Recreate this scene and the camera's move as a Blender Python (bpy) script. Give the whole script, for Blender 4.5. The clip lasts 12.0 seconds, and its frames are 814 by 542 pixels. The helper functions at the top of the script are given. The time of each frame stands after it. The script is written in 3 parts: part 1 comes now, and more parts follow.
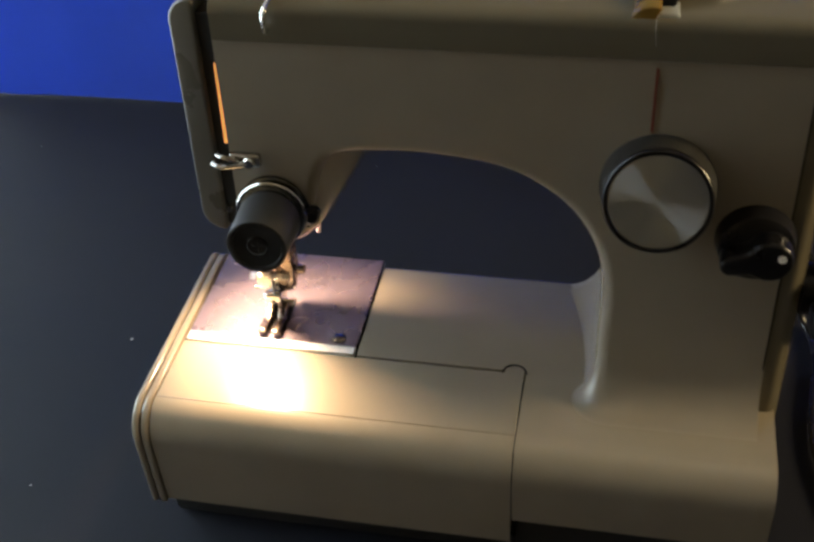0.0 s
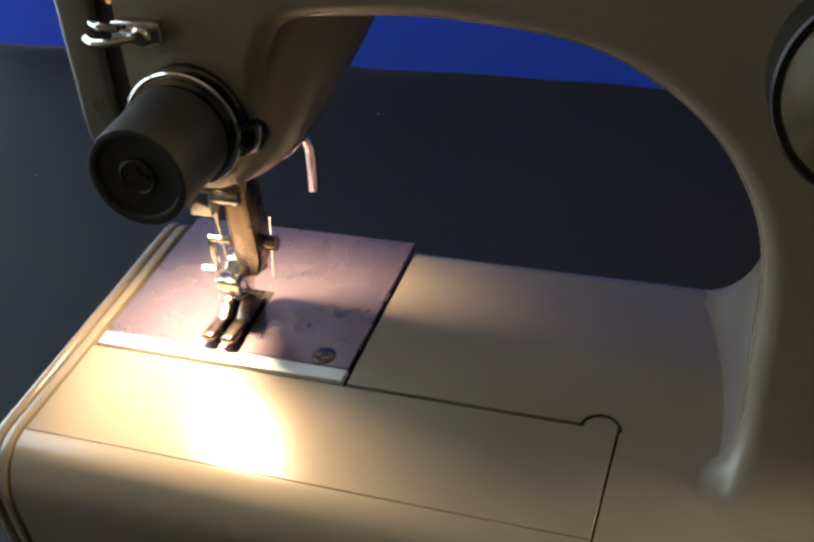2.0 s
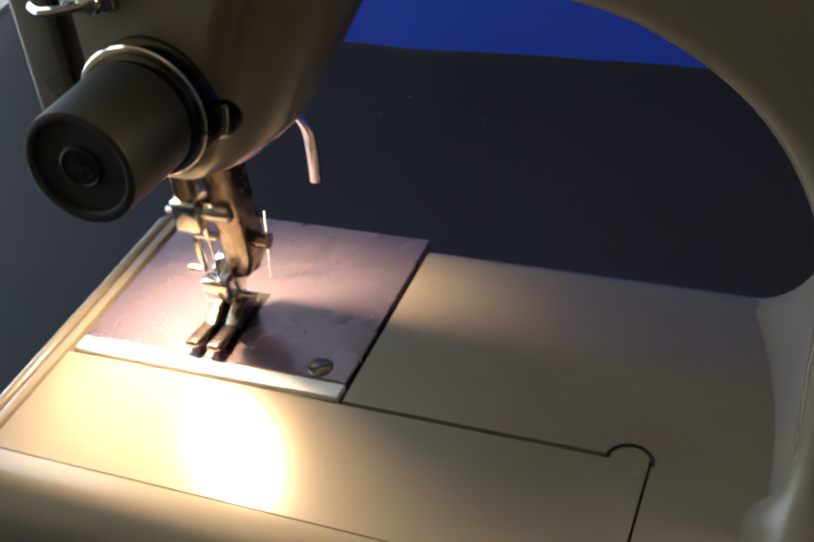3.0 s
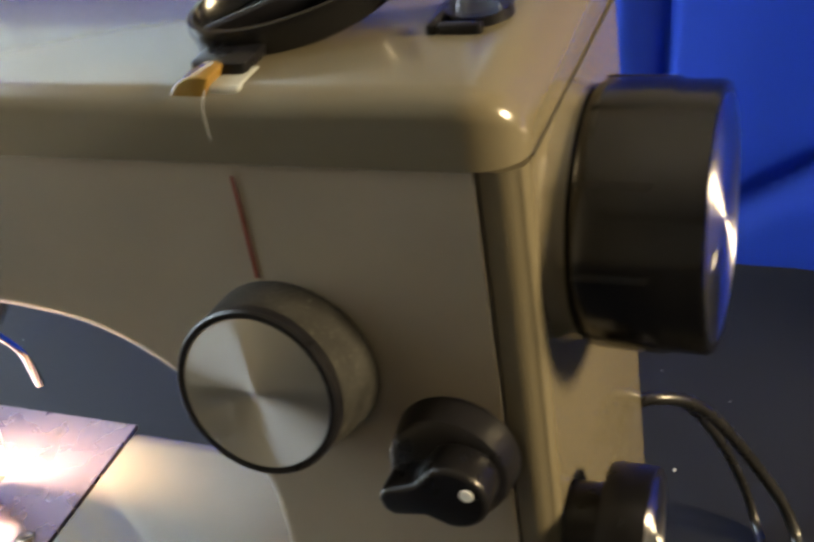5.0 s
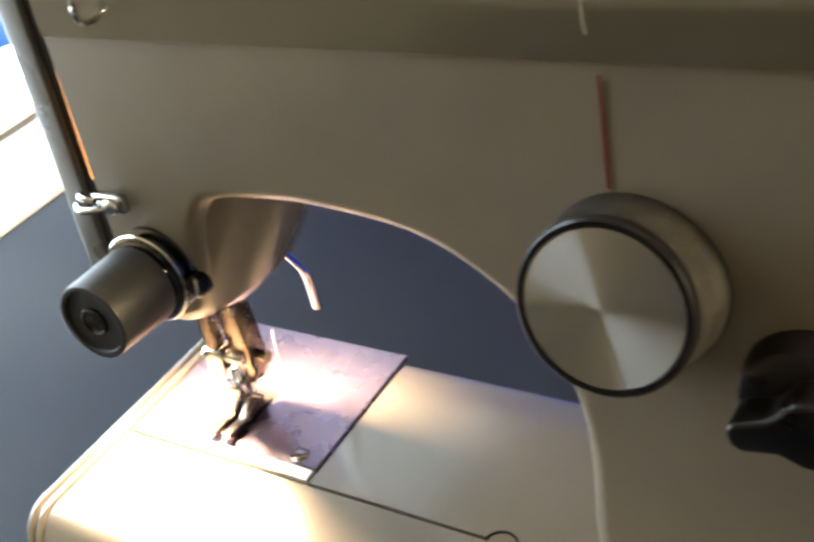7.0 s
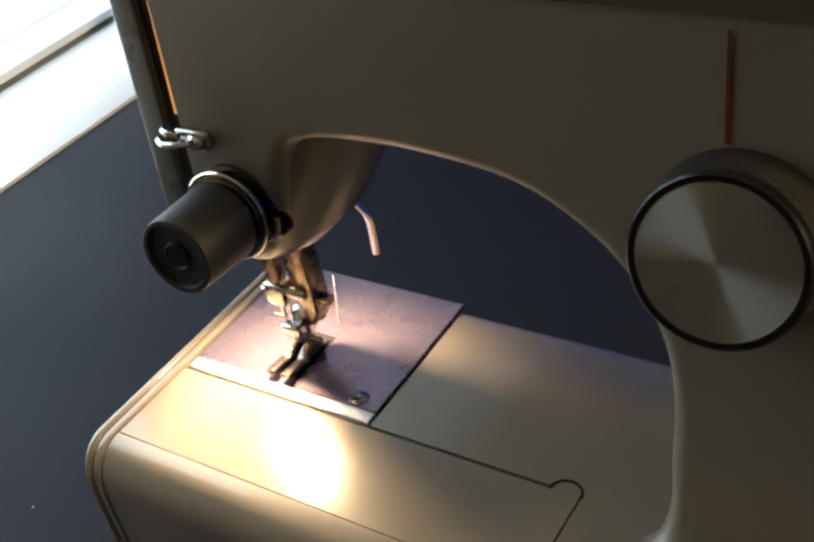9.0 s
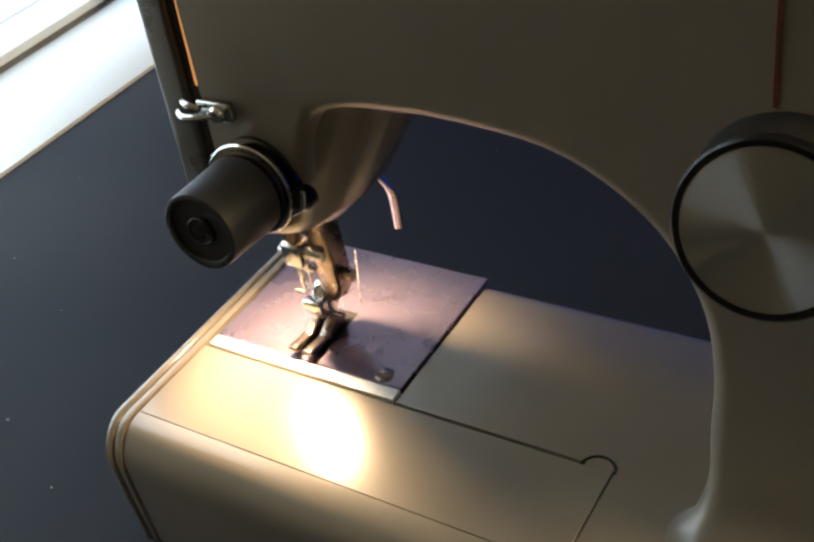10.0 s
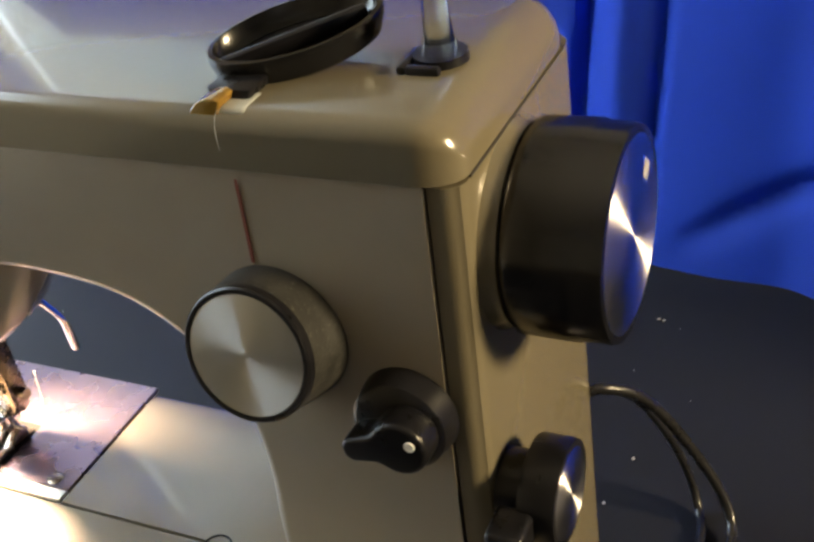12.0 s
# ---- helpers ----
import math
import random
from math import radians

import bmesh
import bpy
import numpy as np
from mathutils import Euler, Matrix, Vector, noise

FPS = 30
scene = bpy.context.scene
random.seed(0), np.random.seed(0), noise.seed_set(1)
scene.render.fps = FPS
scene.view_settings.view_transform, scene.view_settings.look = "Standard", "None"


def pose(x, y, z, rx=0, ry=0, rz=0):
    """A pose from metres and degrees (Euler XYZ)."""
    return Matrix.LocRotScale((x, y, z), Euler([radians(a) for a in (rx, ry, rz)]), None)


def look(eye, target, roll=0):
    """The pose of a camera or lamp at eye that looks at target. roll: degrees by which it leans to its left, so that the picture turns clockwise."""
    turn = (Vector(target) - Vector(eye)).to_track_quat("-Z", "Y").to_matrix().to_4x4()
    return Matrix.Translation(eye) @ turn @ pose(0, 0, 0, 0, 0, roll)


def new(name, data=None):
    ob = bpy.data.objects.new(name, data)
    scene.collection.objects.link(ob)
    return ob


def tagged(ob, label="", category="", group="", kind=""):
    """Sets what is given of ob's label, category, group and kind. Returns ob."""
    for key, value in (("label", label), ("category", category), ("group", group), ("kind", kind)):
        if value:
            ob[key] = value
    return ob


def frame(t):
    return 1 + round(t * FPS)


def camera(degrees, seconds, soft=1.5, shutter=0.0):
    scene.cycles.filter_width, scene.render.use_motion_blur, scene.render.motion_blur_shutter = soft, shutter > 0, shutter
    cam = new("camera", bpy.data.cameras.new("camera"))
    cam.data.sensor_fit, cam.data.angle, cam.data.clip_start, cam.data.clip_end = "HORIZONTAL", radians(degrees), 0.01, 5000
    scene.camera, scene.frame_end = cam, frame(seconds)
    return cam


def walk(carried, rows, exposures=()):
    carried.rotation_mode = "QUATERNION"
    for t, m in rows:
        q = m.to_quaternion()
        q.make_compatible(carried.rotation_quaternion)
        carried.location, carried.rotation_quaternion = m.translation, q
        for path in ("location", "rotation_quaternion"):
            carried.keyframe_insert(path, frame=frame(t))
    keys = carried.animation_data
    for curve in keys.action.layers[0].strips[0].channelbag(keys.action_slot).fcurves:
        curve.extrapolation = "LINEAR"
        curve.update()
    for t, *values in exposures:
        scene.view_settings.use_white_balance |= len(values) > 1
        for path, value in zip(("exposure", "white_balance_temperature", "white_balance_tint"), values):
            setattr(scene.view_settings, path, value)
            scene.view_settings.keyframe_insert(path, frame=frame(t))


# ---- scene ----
cam = camera(40.6, 12.0, soft=2.8, shutter=0.4)
PATH = [
    (0, (0.13, -0.399, 0.493), (-0.237, 1.088, -0.794), -4.2),
    (0.5, (0.12, -0.37, 0.488), (-0.302, 1.118, -0.78), -4.3),
    (1, (0.114, -0.326, 0.435), (-0.379, 1.142, -0.83), -5.5),
    (1.5, (0.125, -0.275, 0.362), (-0.48, 1.208, -0.835), -8.1),
    (2, (0.127, -0.236, 0.332), (-0.492, 1.229, -0.88), -7.0),
    (2.5, (0.13, -0.204, 0.314), (-0.558, 1.234, -0.893), -7.7),
    (2.7, (0.127, -0.195, 0.308), (-0.597, 1.213, -0.913), -8.9),
    (4.3, (0.175, -0.2, 0.334), (-0.454, 1.265, -0.874), -8.1),
    (4.5, (0.213, -0.195, 0.355), (-0.426, 1.305, -0.805), -7.7),
    (5, (0.282, -0.195, 0.39), (-0.465, 1.28, -0.736), -11.6),
    (5.5, (0.33, -0.2, 0.399), (-0.467, 1.257, -0.717), -12.5),
    (6, (0.333, -0.207, 0.402), (-0.474, 1.25, -0.704), -12.2),
    (6.5, (0.298, -0.204, 0.395), (-0.582, 1.206, -0.716), -10.8),
    (7, (0.242, -0.211, 0.376), (-0.802, 1.095, -0.72), -14.1),
    (7.5, (0.224, -0.211, 0.378), (-0.838, 1.079, -0.721), -13.8),
    (7.7, (0.222, -0.213, 0.375), (-0.829, 1.075, -0.737), -13.5),
    (9.5, (0.213, -0.231, 0.382), (-0.8, 1.022, -0.802), -11.8),
    (10, (0.207, -0.229, 0.376), (-0.804, 1.013, -0.822), -12.5),
    (10.5, (0.212, -0.234, 0.377), (-0.827, 1.006, -0.799), -13.0),
    (11, (0.24, -0.237, 0.383), (-0.759, 1.033, -0.795), -12.5),
    (11.5, (0.307, -0.233, 0.409), (-0.569, 1.181, -0.701), -9.6),
    (12, (0.327, -0.235, 0.421), (-0.486, 1.213, -0.694), -9.8),
]
EXPOSURES = [(0.0, -1.0), (0.5, -0.85), (1.5, -1.33), (2.5, -1.33), (4.5, -0.6), (5.0, 0.05), (5.5, 0.37), (6.5, 0.77), (7.0, 0.2), (7.5, -0.75), (9.5, -1.3), (10.5, -1.45), (11.0, -1.4), (11.5, -0.7), (12.0, -0.05)]
walk(cam, [(t, look(eye, target, roll)) for t, eye, target, roll in PATH], EXPOSURES)

# ---- world and lights ----
world = bpy.data.worlds.new("room_light")
scene.world = world
world.use_nodes = True
world.node_tree.nodes["Background"].inputs[0].default_value = (0.62, 0.75, 1.0, 1)
world.node_tree.nodes["Background"].inputs[1].default_value = 0.015


def lamp(name, kind, place, target, power, colour, **more):
    data = bpy.data.lights.new(name, kind)
    data.energy, data.color = power, colour
    for key, value in more.items():
        if key == "size":
            data.shape, data.size, data.size_y = "RECTANGLE", value[0], value[1]
        elif key == "radius":
            data.shadow_soft_size = value
        elif key == "angle":
            data.spot_size = radians(value)
        elif key == "blend":
            data.spot_blend = value
    ob = new(name, data)
    ob.matrix_world = look(place, target)
    return ob


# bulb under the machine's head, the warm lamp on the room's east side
lamp("sewing_lamp", "SPOT", (-0.070, 0.034, 0.160), (-0.042, 0.006, 0.085), 9.5, (1.0, 0.69, 0.41), radius=0.006, angle=104, blend=1.0)
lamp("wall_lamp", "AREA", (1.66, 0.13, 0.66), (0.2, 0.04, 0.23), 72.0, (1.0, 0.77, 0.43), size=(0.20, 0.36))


# ---- materials ----
def material(name, base, rough=0.5, metal=0.0, vary=0.12, scale=60.0, bump=0.0, bump_scale=400.0, coat=0.0, dirt=None, dirt_amount=0.0, rough_vary=0.1):
    m = bpy.data.materials.new(name)
    m.use_nodes = True
    n, l = m.node_tree.nodes, m.node_tree.links
    b = n["Principled BSDF"]
    b.inputs["Metallic"].default_value = metal
    b.inputs["Coat Weight"].default_value = coat
    b.inputs["Coat Roughness"].default_value = 0.07
    co = n.new("ShaderNodeTexCoord")
    big = n.new("ShaderNodeTexNoise")
    big.inputs["Scale"].default_value, big.inputs["Detail"].default_value = scale, 6
    l.new(co.outputs["Object"], big.inputs["Vector"])
    fine = n.new("ShaderNodeTexNoise")
    fine.inputs["Scale"].default_value, fine.inputs["Detail"].default_value = bump_scale, 4
    l.new(co.outputs["Object"], fine.inputs["Vector"])
    ramp = n.new("ShaderNodeValToRGB")
    ramp.color_ramp.elements[0].position, ramp.color_ramp.elements[1].position = 0.3, 0.7
    ramp.color_ramp.elements[0].color = (*[c * (1 - vary) for c in base], 1)
    ramp.color_ramp.elements[1].color = (*[min(1, c * (1 + vary)) for c in base], 1)
    l.new(big.outputs["Fac"], ramp.inputs["Fac"])
    colour = ramp.outputs["Color"]
    if dirt:
        spots = n.new("ShaderNodeValToRGB")
        spots.color_ramp.elements[0].position, spots.color_ramp.elements[1].position = 0.60, 0.72
        l.new(fine.outputs["Fac"], spots.inputs["Fac"])
        amount = n.new("ShaderNodeMath")
        amount.operation = "MULTIPLY"
        amount.inputs[1].default_value = dirt_amount
        l.new(spots.outputs["Color"], amount.inputs[0])
        mix = n.new("ShaderNodeMix")
        mix.data_type = "RGBA"
        l.new(amount.outputs[0], mix.inputs["Factor"])
        l.new(colour, mix.inputs["A"])
        mix.inputs["B"].default_value = (*dirt, 1)
        colour = mix.outputs["Result"]
    l.new(colour, b.inputs["Base Color"])
    rr = n.new("ShaderNodeMapRange")
    rr.inputs["To Min"].default_value, rr.inputs["To Max"].default_value = max(0.02, rough - rough_vary), min(1, rough + rough_vary)
    l.new(big.outputs["Fac"], rr.inputs["Value"])
    l.new(rr.outputs["Result"], b.inputs["Roughness"])
    if bump:
        bm_node = n.new("ShaderNodeBump")
        bm_node.inputs["Strength"].default_value, bm_node.inputs["Distance"].default_value = bump, 0.0006
        l.new(fine.outputs["Fac"], bm_node.inputs["Height"])
        l.new(bm_node.outputs["Normal"], b.inputs["Normal"])
    return m


def brushed(name, base, rough=0.3, aniso=0.9):
    """Radially brushed metal on a disc that faces its local z."""
    m = bpy.data.materials.new(name)
    m.use_nodes = True
    n, l = m.node_tree.nodes, m.node_tree.links
    b = n["Principled BSDF"]
    b.inputs["Base Color"].default_value, b.inputs["Metallic"].default_value = (*base, 1), 1.0
    b.inputs["Roughness"].default_value, b.inputs["Anisotropic"].default_value = rough, aniso
    co, sep = n.new("ShaderNodeTexCoord"), n.new("ShaderNodeSeparateXYZ")
    l.new(co.outputs["Object"], sep.inputs[0])
    com = n.new("ShaderNodeCombineXYZ")
    l.new(sep.outputs["X"], com.inputs["X"])
    l.new(sep.outputs["Y"], com.inputs["Y"])
    turn = n.new("ShaderNodeVectorTransform")
    turn.vector_type, turn.convert_from, turn.convert_to = "VECTOR", "OBJECT", "WORLD"
    l.new(com.outputs[0], turn.inputs[0])
    l.new(turn.outputs[0], b.inputs["Tangent"])
    length = n.new("ShaderNodeVectorMath")
    length.operation = "LENGTH"
    l.new(co.outputs["Object"], length.inputs[0])
    rings = n.new("ShaderNodeTexNoise")
    rings.noise_dimensions = "1D"
    rings.inputs["Scale"].default_value = 2600
    l.new(length.outputs["Value"], rings.inputs["W"])
    bu = n.new("ShaderNodeBump")
    bu.inputs["Strength"].default_value, bu.inputs["Distance"].default_value = 0.10, 0.0002
    l.new(rings.outputs["Fac"], bu.inputs["Height"])
    l.new(bu.outputs["Normal"], b.inputs["Normal"])
    return m


def glow(name, colour, strength):
    m = bpy.data.materials.new(name)
    m.use_nodes = True
    b = m.node_tree.nodes["Principled BSDF"]
    b.inputs["Base Color"].default_value = (*colour, 1)
    b.inputs["Emission Color"].default_value, b.inputs["Emission Strength"].default_value = (*colour, 1), strength
    return m


def clear(name, colour, rough=0.08, through_light=0.9):
    m = material(name, colour, rough, vary=0.05, scale=30, rough_vary=0.03)
    b = m.node_tree.nodes["Principled BSDF"]
    b.inputs["Transmission Weight"].default_value, b.inputs["IOR"].default_value = through_light, 1.47
    return m


BEDPAINT = material("taupe_bed_enamel", (0.272, 0.235, 0.176), 0.24, vary=0.05, scale=25, bump=0.03, bump_scale=500, coat=0.9, rough_vary=0.04)
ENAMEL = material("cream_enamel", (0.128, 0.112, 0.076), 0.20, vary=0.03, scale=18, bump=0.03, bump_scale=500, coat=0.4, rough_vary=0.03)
PANEL = material("taupe_panel_paint", (0.256, 0.219, 0.165), 0.32, vary=0.05, scale=30, bump=0.06, bump_scale=900, coat=0.2, rough_vary=0.05)
SLATE = material("brown_grey_enamel", (0.095, 0.088, 0.072), 0.28, vary=0.06, scale=30, bump=0.05, bump_scale=500, coat=0.25, rough_vary=0.06)
WHEELBLACK = material("glossy_black_plastic", (0.005, 0.005, 0.006), 0.20, vary=0.2, scale=60, bump=0.03, bump_scale=700, rough_vary=0.04)
BLACK = material("black_plastic", (0.007, 0.007, 0.009), 0.30, vary=0.3, scale=80, bump=0.08, bump_scale=900)
BLACK.node_tree.nodes["Principled BSDF"].inputs["Specular IOR Level"].default_value = 0.28
GAP = material("dark_gap", (0.006, 0.005, 0.004), 0.8)
BASE = material("black_base_rubber", (0.012, 0.012, 0.013), 0.7, vary=0.3, bump=0.2)
DIALGREY = material("worn_grey_plastic", (0.024, 0.024, 0.023), 0.42, vary=0.35, scale=140, bump=0.25, bump_scale=700, dirt=(0.16, 0.15, 0.13), dirt_amount=0.3)
DIALGREY.node_tree.nodes["Principled BSDF"].inputs["Specular IOR Level"].default_value = 0.25
CHROME = material("chrome", (0.75, 0.74, 0.70), 0.12, 1.0, vary=0.05, rough_vary=0.05)
DARKCHROME = material("dull_chrome", (0.40, 0.40, 0.38), 0.16, 1.0, vary=0.2, scale=120, rough_vary=0.08)
BLACKCHROME = material("blackened_chrome", (0.16, 0.17, 0.17), 0.14, 1.0, vary=0.3, scale=150, rough_vary=0.08)
BROWNSTEEL = material("oiled_brown_steel", (0.29, 0.23, 0.19), 0.26, 1.0, vary=0.3, scale=160, bump=0.08, bump_scale=1200)
STEEL = material("worn_steel", (0.36, 0.29, 0.23), 0.24, 1.0, vary=0.15, scale=200, bump=0.08, bump_scale=1200)
PLATE = material("polished_plate_steel", (0.31, 0.245, 0.30), 0.27, 0.75, vary=0.05, scale=60, bump=0.05, bump_scale=1500, dirt=(0.2, 0.14, 0.10), dirt_amount=0.10, rough_vary=0.05)
KNOBGREY = material("faded_black_plastic", (0.020, 0.021, 0.022), 0.45, vary=0.25, scale=120, bump=0.15, bump_scale=900)
EDGE = material("worn_panel_edge", (0.34, 0.29, 0.22), 0.55, 0.0, vary=0.3, scale=200)
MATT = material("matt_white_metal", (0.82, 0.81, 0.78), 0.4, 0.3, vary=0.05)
BRUSHED = brushed("brushed_aluminium", (0.56, 0.58, 0.58), 0.34, 1.0)
BRIGHT = brushed("bright_turned_aluminium", (0.80, 0.78, 0.78), 0.30, 1.0)
RED = material("red_paint", (0.16, 0.03, 0.015), 0.5)
WHITE = material("white_paint", (0.75, 0.75, 0.70), 0.5)
AMBER = clear("amber_plastic", (0.30, 0.175, 0.035), through_light=0.35)
CLEAR = clear("clear_plastic", (0.92, 0.95, 0.91), rough=0.03, through_light=1.0)
TABLE = material("dark_table_cloth", (0.0043, 0.0058, 0.0122), 0.8, vary=0.25, scale=7, bump=0.35, bump_scale=900, dirt=(0.05, 0.05, 0.055), dirt_amount=0.12)
TABLE.node_tree.nodes["Principled BSDF"].inputs["Specular IOR Level"].default_value = 0.3
CLOTH = material("blue_fabric", (0.012, 0.070, 0.60), 0.75, vary=0.16, scale=4, bump=0.3, bump_scale=1100)
SILL = material("white_gloss_paint", (0.85, 0.87, 0.87), 0.35, vary=0.03, scale=12)
WALL = material("room_wall_paint", (0.55, 0.54, 0.52), 0.8, vary=0.05, scale=3)
FLOOR = material("room_floor", (0.16, 0.12, 0.08), 0.6, vary=0.2, scale=4)
CEIL = material("ceiling_paint", (0.75, 0.74, 0.70), 0.8, vary=0.03, scale=3)
SKYGLOW = glow("daylight_sky", (0.78, 0.91, 1.0), 8.0)
FILLGLOW = glow("front_fill_glow", (0.93, 0.94, 0.96), 0.4)
SLOTGLOW = glow("slot_light_glow", (1.0, 0.40, 0.10), 1.6)
BULB = glow("bulb_glass", (1.0, 0.78, 0.45), 25.0)
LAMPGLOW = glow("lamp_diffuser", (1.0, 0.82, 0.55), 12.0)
CORD = material("black_cord_rubber", (0.010, 0.010, 0.011), 0.28, vary=0.2)
WHITEPL = material("white_glossy_plastic", (0.33, 0.35, 0.34), 0.12, vary=0.04)
LINT = material("white_lint", (0.38, 0.38, 0.37), 0.9)


# ---- mesh helpers ----
def part(name, bm, mat, parent=None, label="", smooth=40, at=None):
    me = bpy.data.meshes.new(name)
    bmesh.ops.recalc_face_normals(bm, faces=bm.faces)
    for f in bm.faces:
        f.smooth = True
    for e in bm.edges:
        if len(e.link_faces) == 2 and e.calc_face_angle(0) > radians(smooth):
            e.smooth = False
    bm.to_mesh(me)
    bm.free()
    me.materials.append(mat)
    ob = new(name, me)
    if parent:
        ob.parent = parent
    if at is not None:
        ob.matrix_basis = at
    if label:
        ob["label"] = label
    return ob


def rounded(bm, width, segments=3, angle=30):
    edges = [e for e in bm.edges if len(e.link_faces) == 2 and e.calc_face_angle(0) > radians(angle)]
    bmesh.ops.bevel(bm, geom=edges, offset=width, segments=segments, affect="EDGES", profile=0.5, clamp_overlap=True)
    return bm


def box(x0, x1, y0, y1, z0, z1, bevel=0.0, segments=2, into=None):
    bm = bmesh.new()
    bmesh.ops.create_cube(bm, size=1, matrix=Matrix.Translation(((x0 + x1) / 2, (y0 + y1) / 2, (z0 + z1) / 2)) @ Matrix.Diagonal((x1 - x0, y1 - y0, z1 - z0, 1)))
    if bevel:
        rounded(bm, bevel, segments)
    return merge(into, bm)


def merge(into, bm):
    if into is None:
        return bm
    me = bpy.data.meshes.new("tmp")
    bm.to_mesh(me)
    bm.free()
    into.from_mesh(me)
    bpy.data.meshes.remove(me)
    return into


def prism(outline, a, b, axis="y", shear=0.0, bevel=0.0, segments=3, angle=30, into=None, far=None):
    """An outline of (u, v) pairs pushed along an axis from a to b. axis y: u is x and v is z, axis x: u is y and v is z, axis z: u is x and v is y.
    shear: with axis y, how far the front leans back for each metre of height."""
    bm = bmesh.new()
    def place(u, v, w, lean):
        if axis == "y":
            return (u, w + (lean * (v - 0.23)), v)
        return (w, u, v) if axis == "x" else (u, v, w)
    first = [bm.verts.new(place(u, v, a, shear)) for u, v in outline]
    last = [bm.verts.new(place(u, v, b, 0)) for u, v in (far or outline)]
    bm.faces.new(first)
    bm.faces.new(last[::-1])
    n = len(outline)
    for i in range(n):
        bm.faces.new((first[i], first[(i + 1) % n], last[(i + 1) % n], last[i]))
    bmesh.ops.recalc_face_normals(bm, faces=bm.faces)
    if bevel:
        rounded(bm, bevel, segments, angle)
    return merge(into, bm)


def lathe(profile, steps=48, ribs=0, rib_depth=0.0, rib_rows=(), into=None, m=None):
    """A profile of (radius, height) turned about z; ribs cut grip grooves into the rows named."""
    bm = bmesh.new()
    rings = []
    for j, (r, z) in enumerate(profile):
        if r < 1e-6:
            rings.append([bm.verts.new((0, 0, z))])
            continue
        ring = []
        for i in range(steps):
            a = 2 * math.pi * i / steps
            rr = r - (rib_depth if (j in rib_rows and ribs and (i * ribs // steps) != ((i + 1) * ribs // steps)) else 0)
            ring.append(bm.verts.new((rr * math.cos(a), rr * math.sin(a), z)))
        rings.append(ring)
    for p, q in zip(rings, rings[1:]):
        for i in range(steps):
            k = (i + 1) % steps
            if len(p) == 1 and len(q) == 1:
                continue
            if len(p) == 1:
                bm.faces.new((p[0], q[k], q[i]))
            elif len(q) == 1:
                bm.faces.new((p[i], p[k], q[0]))
            else:
                bm.faces.new((p[i], p[k], q[k], q[i]))
    if m is not None:
        bm.transform(m)
    return merge(into, bm)


def tube(points, r, steps=10, into=None, flat=1.0):
    """A round bar through the points, with closed ends."""
    bm = bmesh.new()
    pts = [Vector(p) for p in points]
    rings = []
    for i, p in enumerate(pts):
        d = (pts[min(i + 1, len(pts) - 1)] - pts[max(i - 1, 0)]).normalized()
        u = d.cross(Vector((0, 0, 1)))
        if u.length < 1e-3:
            u = d.cross(Vector((0, 1, 0)))
        u.normalize()
        v = d.cross(u)
        rr = r[i] if isinstance(r, (list, tuple)) else r
        rings.append([bm.verts.new(p + (u * math.cos(2 * math.pi * k / steps) + v * flat * math.sin(2 * math.pi * k / steps)) * rr) for k in range(steps)])
    for p, q in zip(rings, rings[1:]):
        for k in range(steps):
            bm.faces.new((p[k], p[(k + 1) % steps], q[(k + 1) % steps], q[k]))
    bm.faces.new(rings[0][::-1])
    bm.faces.new(rings[-1])
    return merge(into, bm)


def curve(points, n=8):
    """A smooth way through the points."""
    pts = [Vector(p) for p in points]
    out = []
    for i in range(len(pts) - 1):
        p0, p1, p2, p3 = pts[max(i - 1, 0)], pts[i], pts[i + 1], pts[min(i + 2, len(pts) - 1)]
        for k in range(n):
            t = k / n
            out.append(0.5 * ((2 * p1) + (p2 - p0) * t + (2 * p0 - 5 * p1 + 4 * p2 - p3) * t * t + (3 * p1 - p0 - 3 * p2 + p3) * t ** 3))
    return out + [pts[-1]]


def arc(cx, cy, r, a0, a1, n=8):
    return [(cx + r * math.cos(radians(a0 + (a1 - a0) * i / n)), cy + r * math.sin(radians(a0 + (a1 - a0) * i / n))) for i in range(n + 1)]


LEAN = 0.068
FRONT = -0.001


def face_y(z):
    """Where the front panel stands at a height."""
    return FRONT + LEAN * (z - 0.23)


def on_panel(x, z, out=0.0):
    """A pose on the panel whose z points out of it."""
    return Matrix.Translation((x, face_y(z) - out, z)) @ Matrix.Rotation(radians(90) + math.atan(LEAN) * -1, 4, "X")


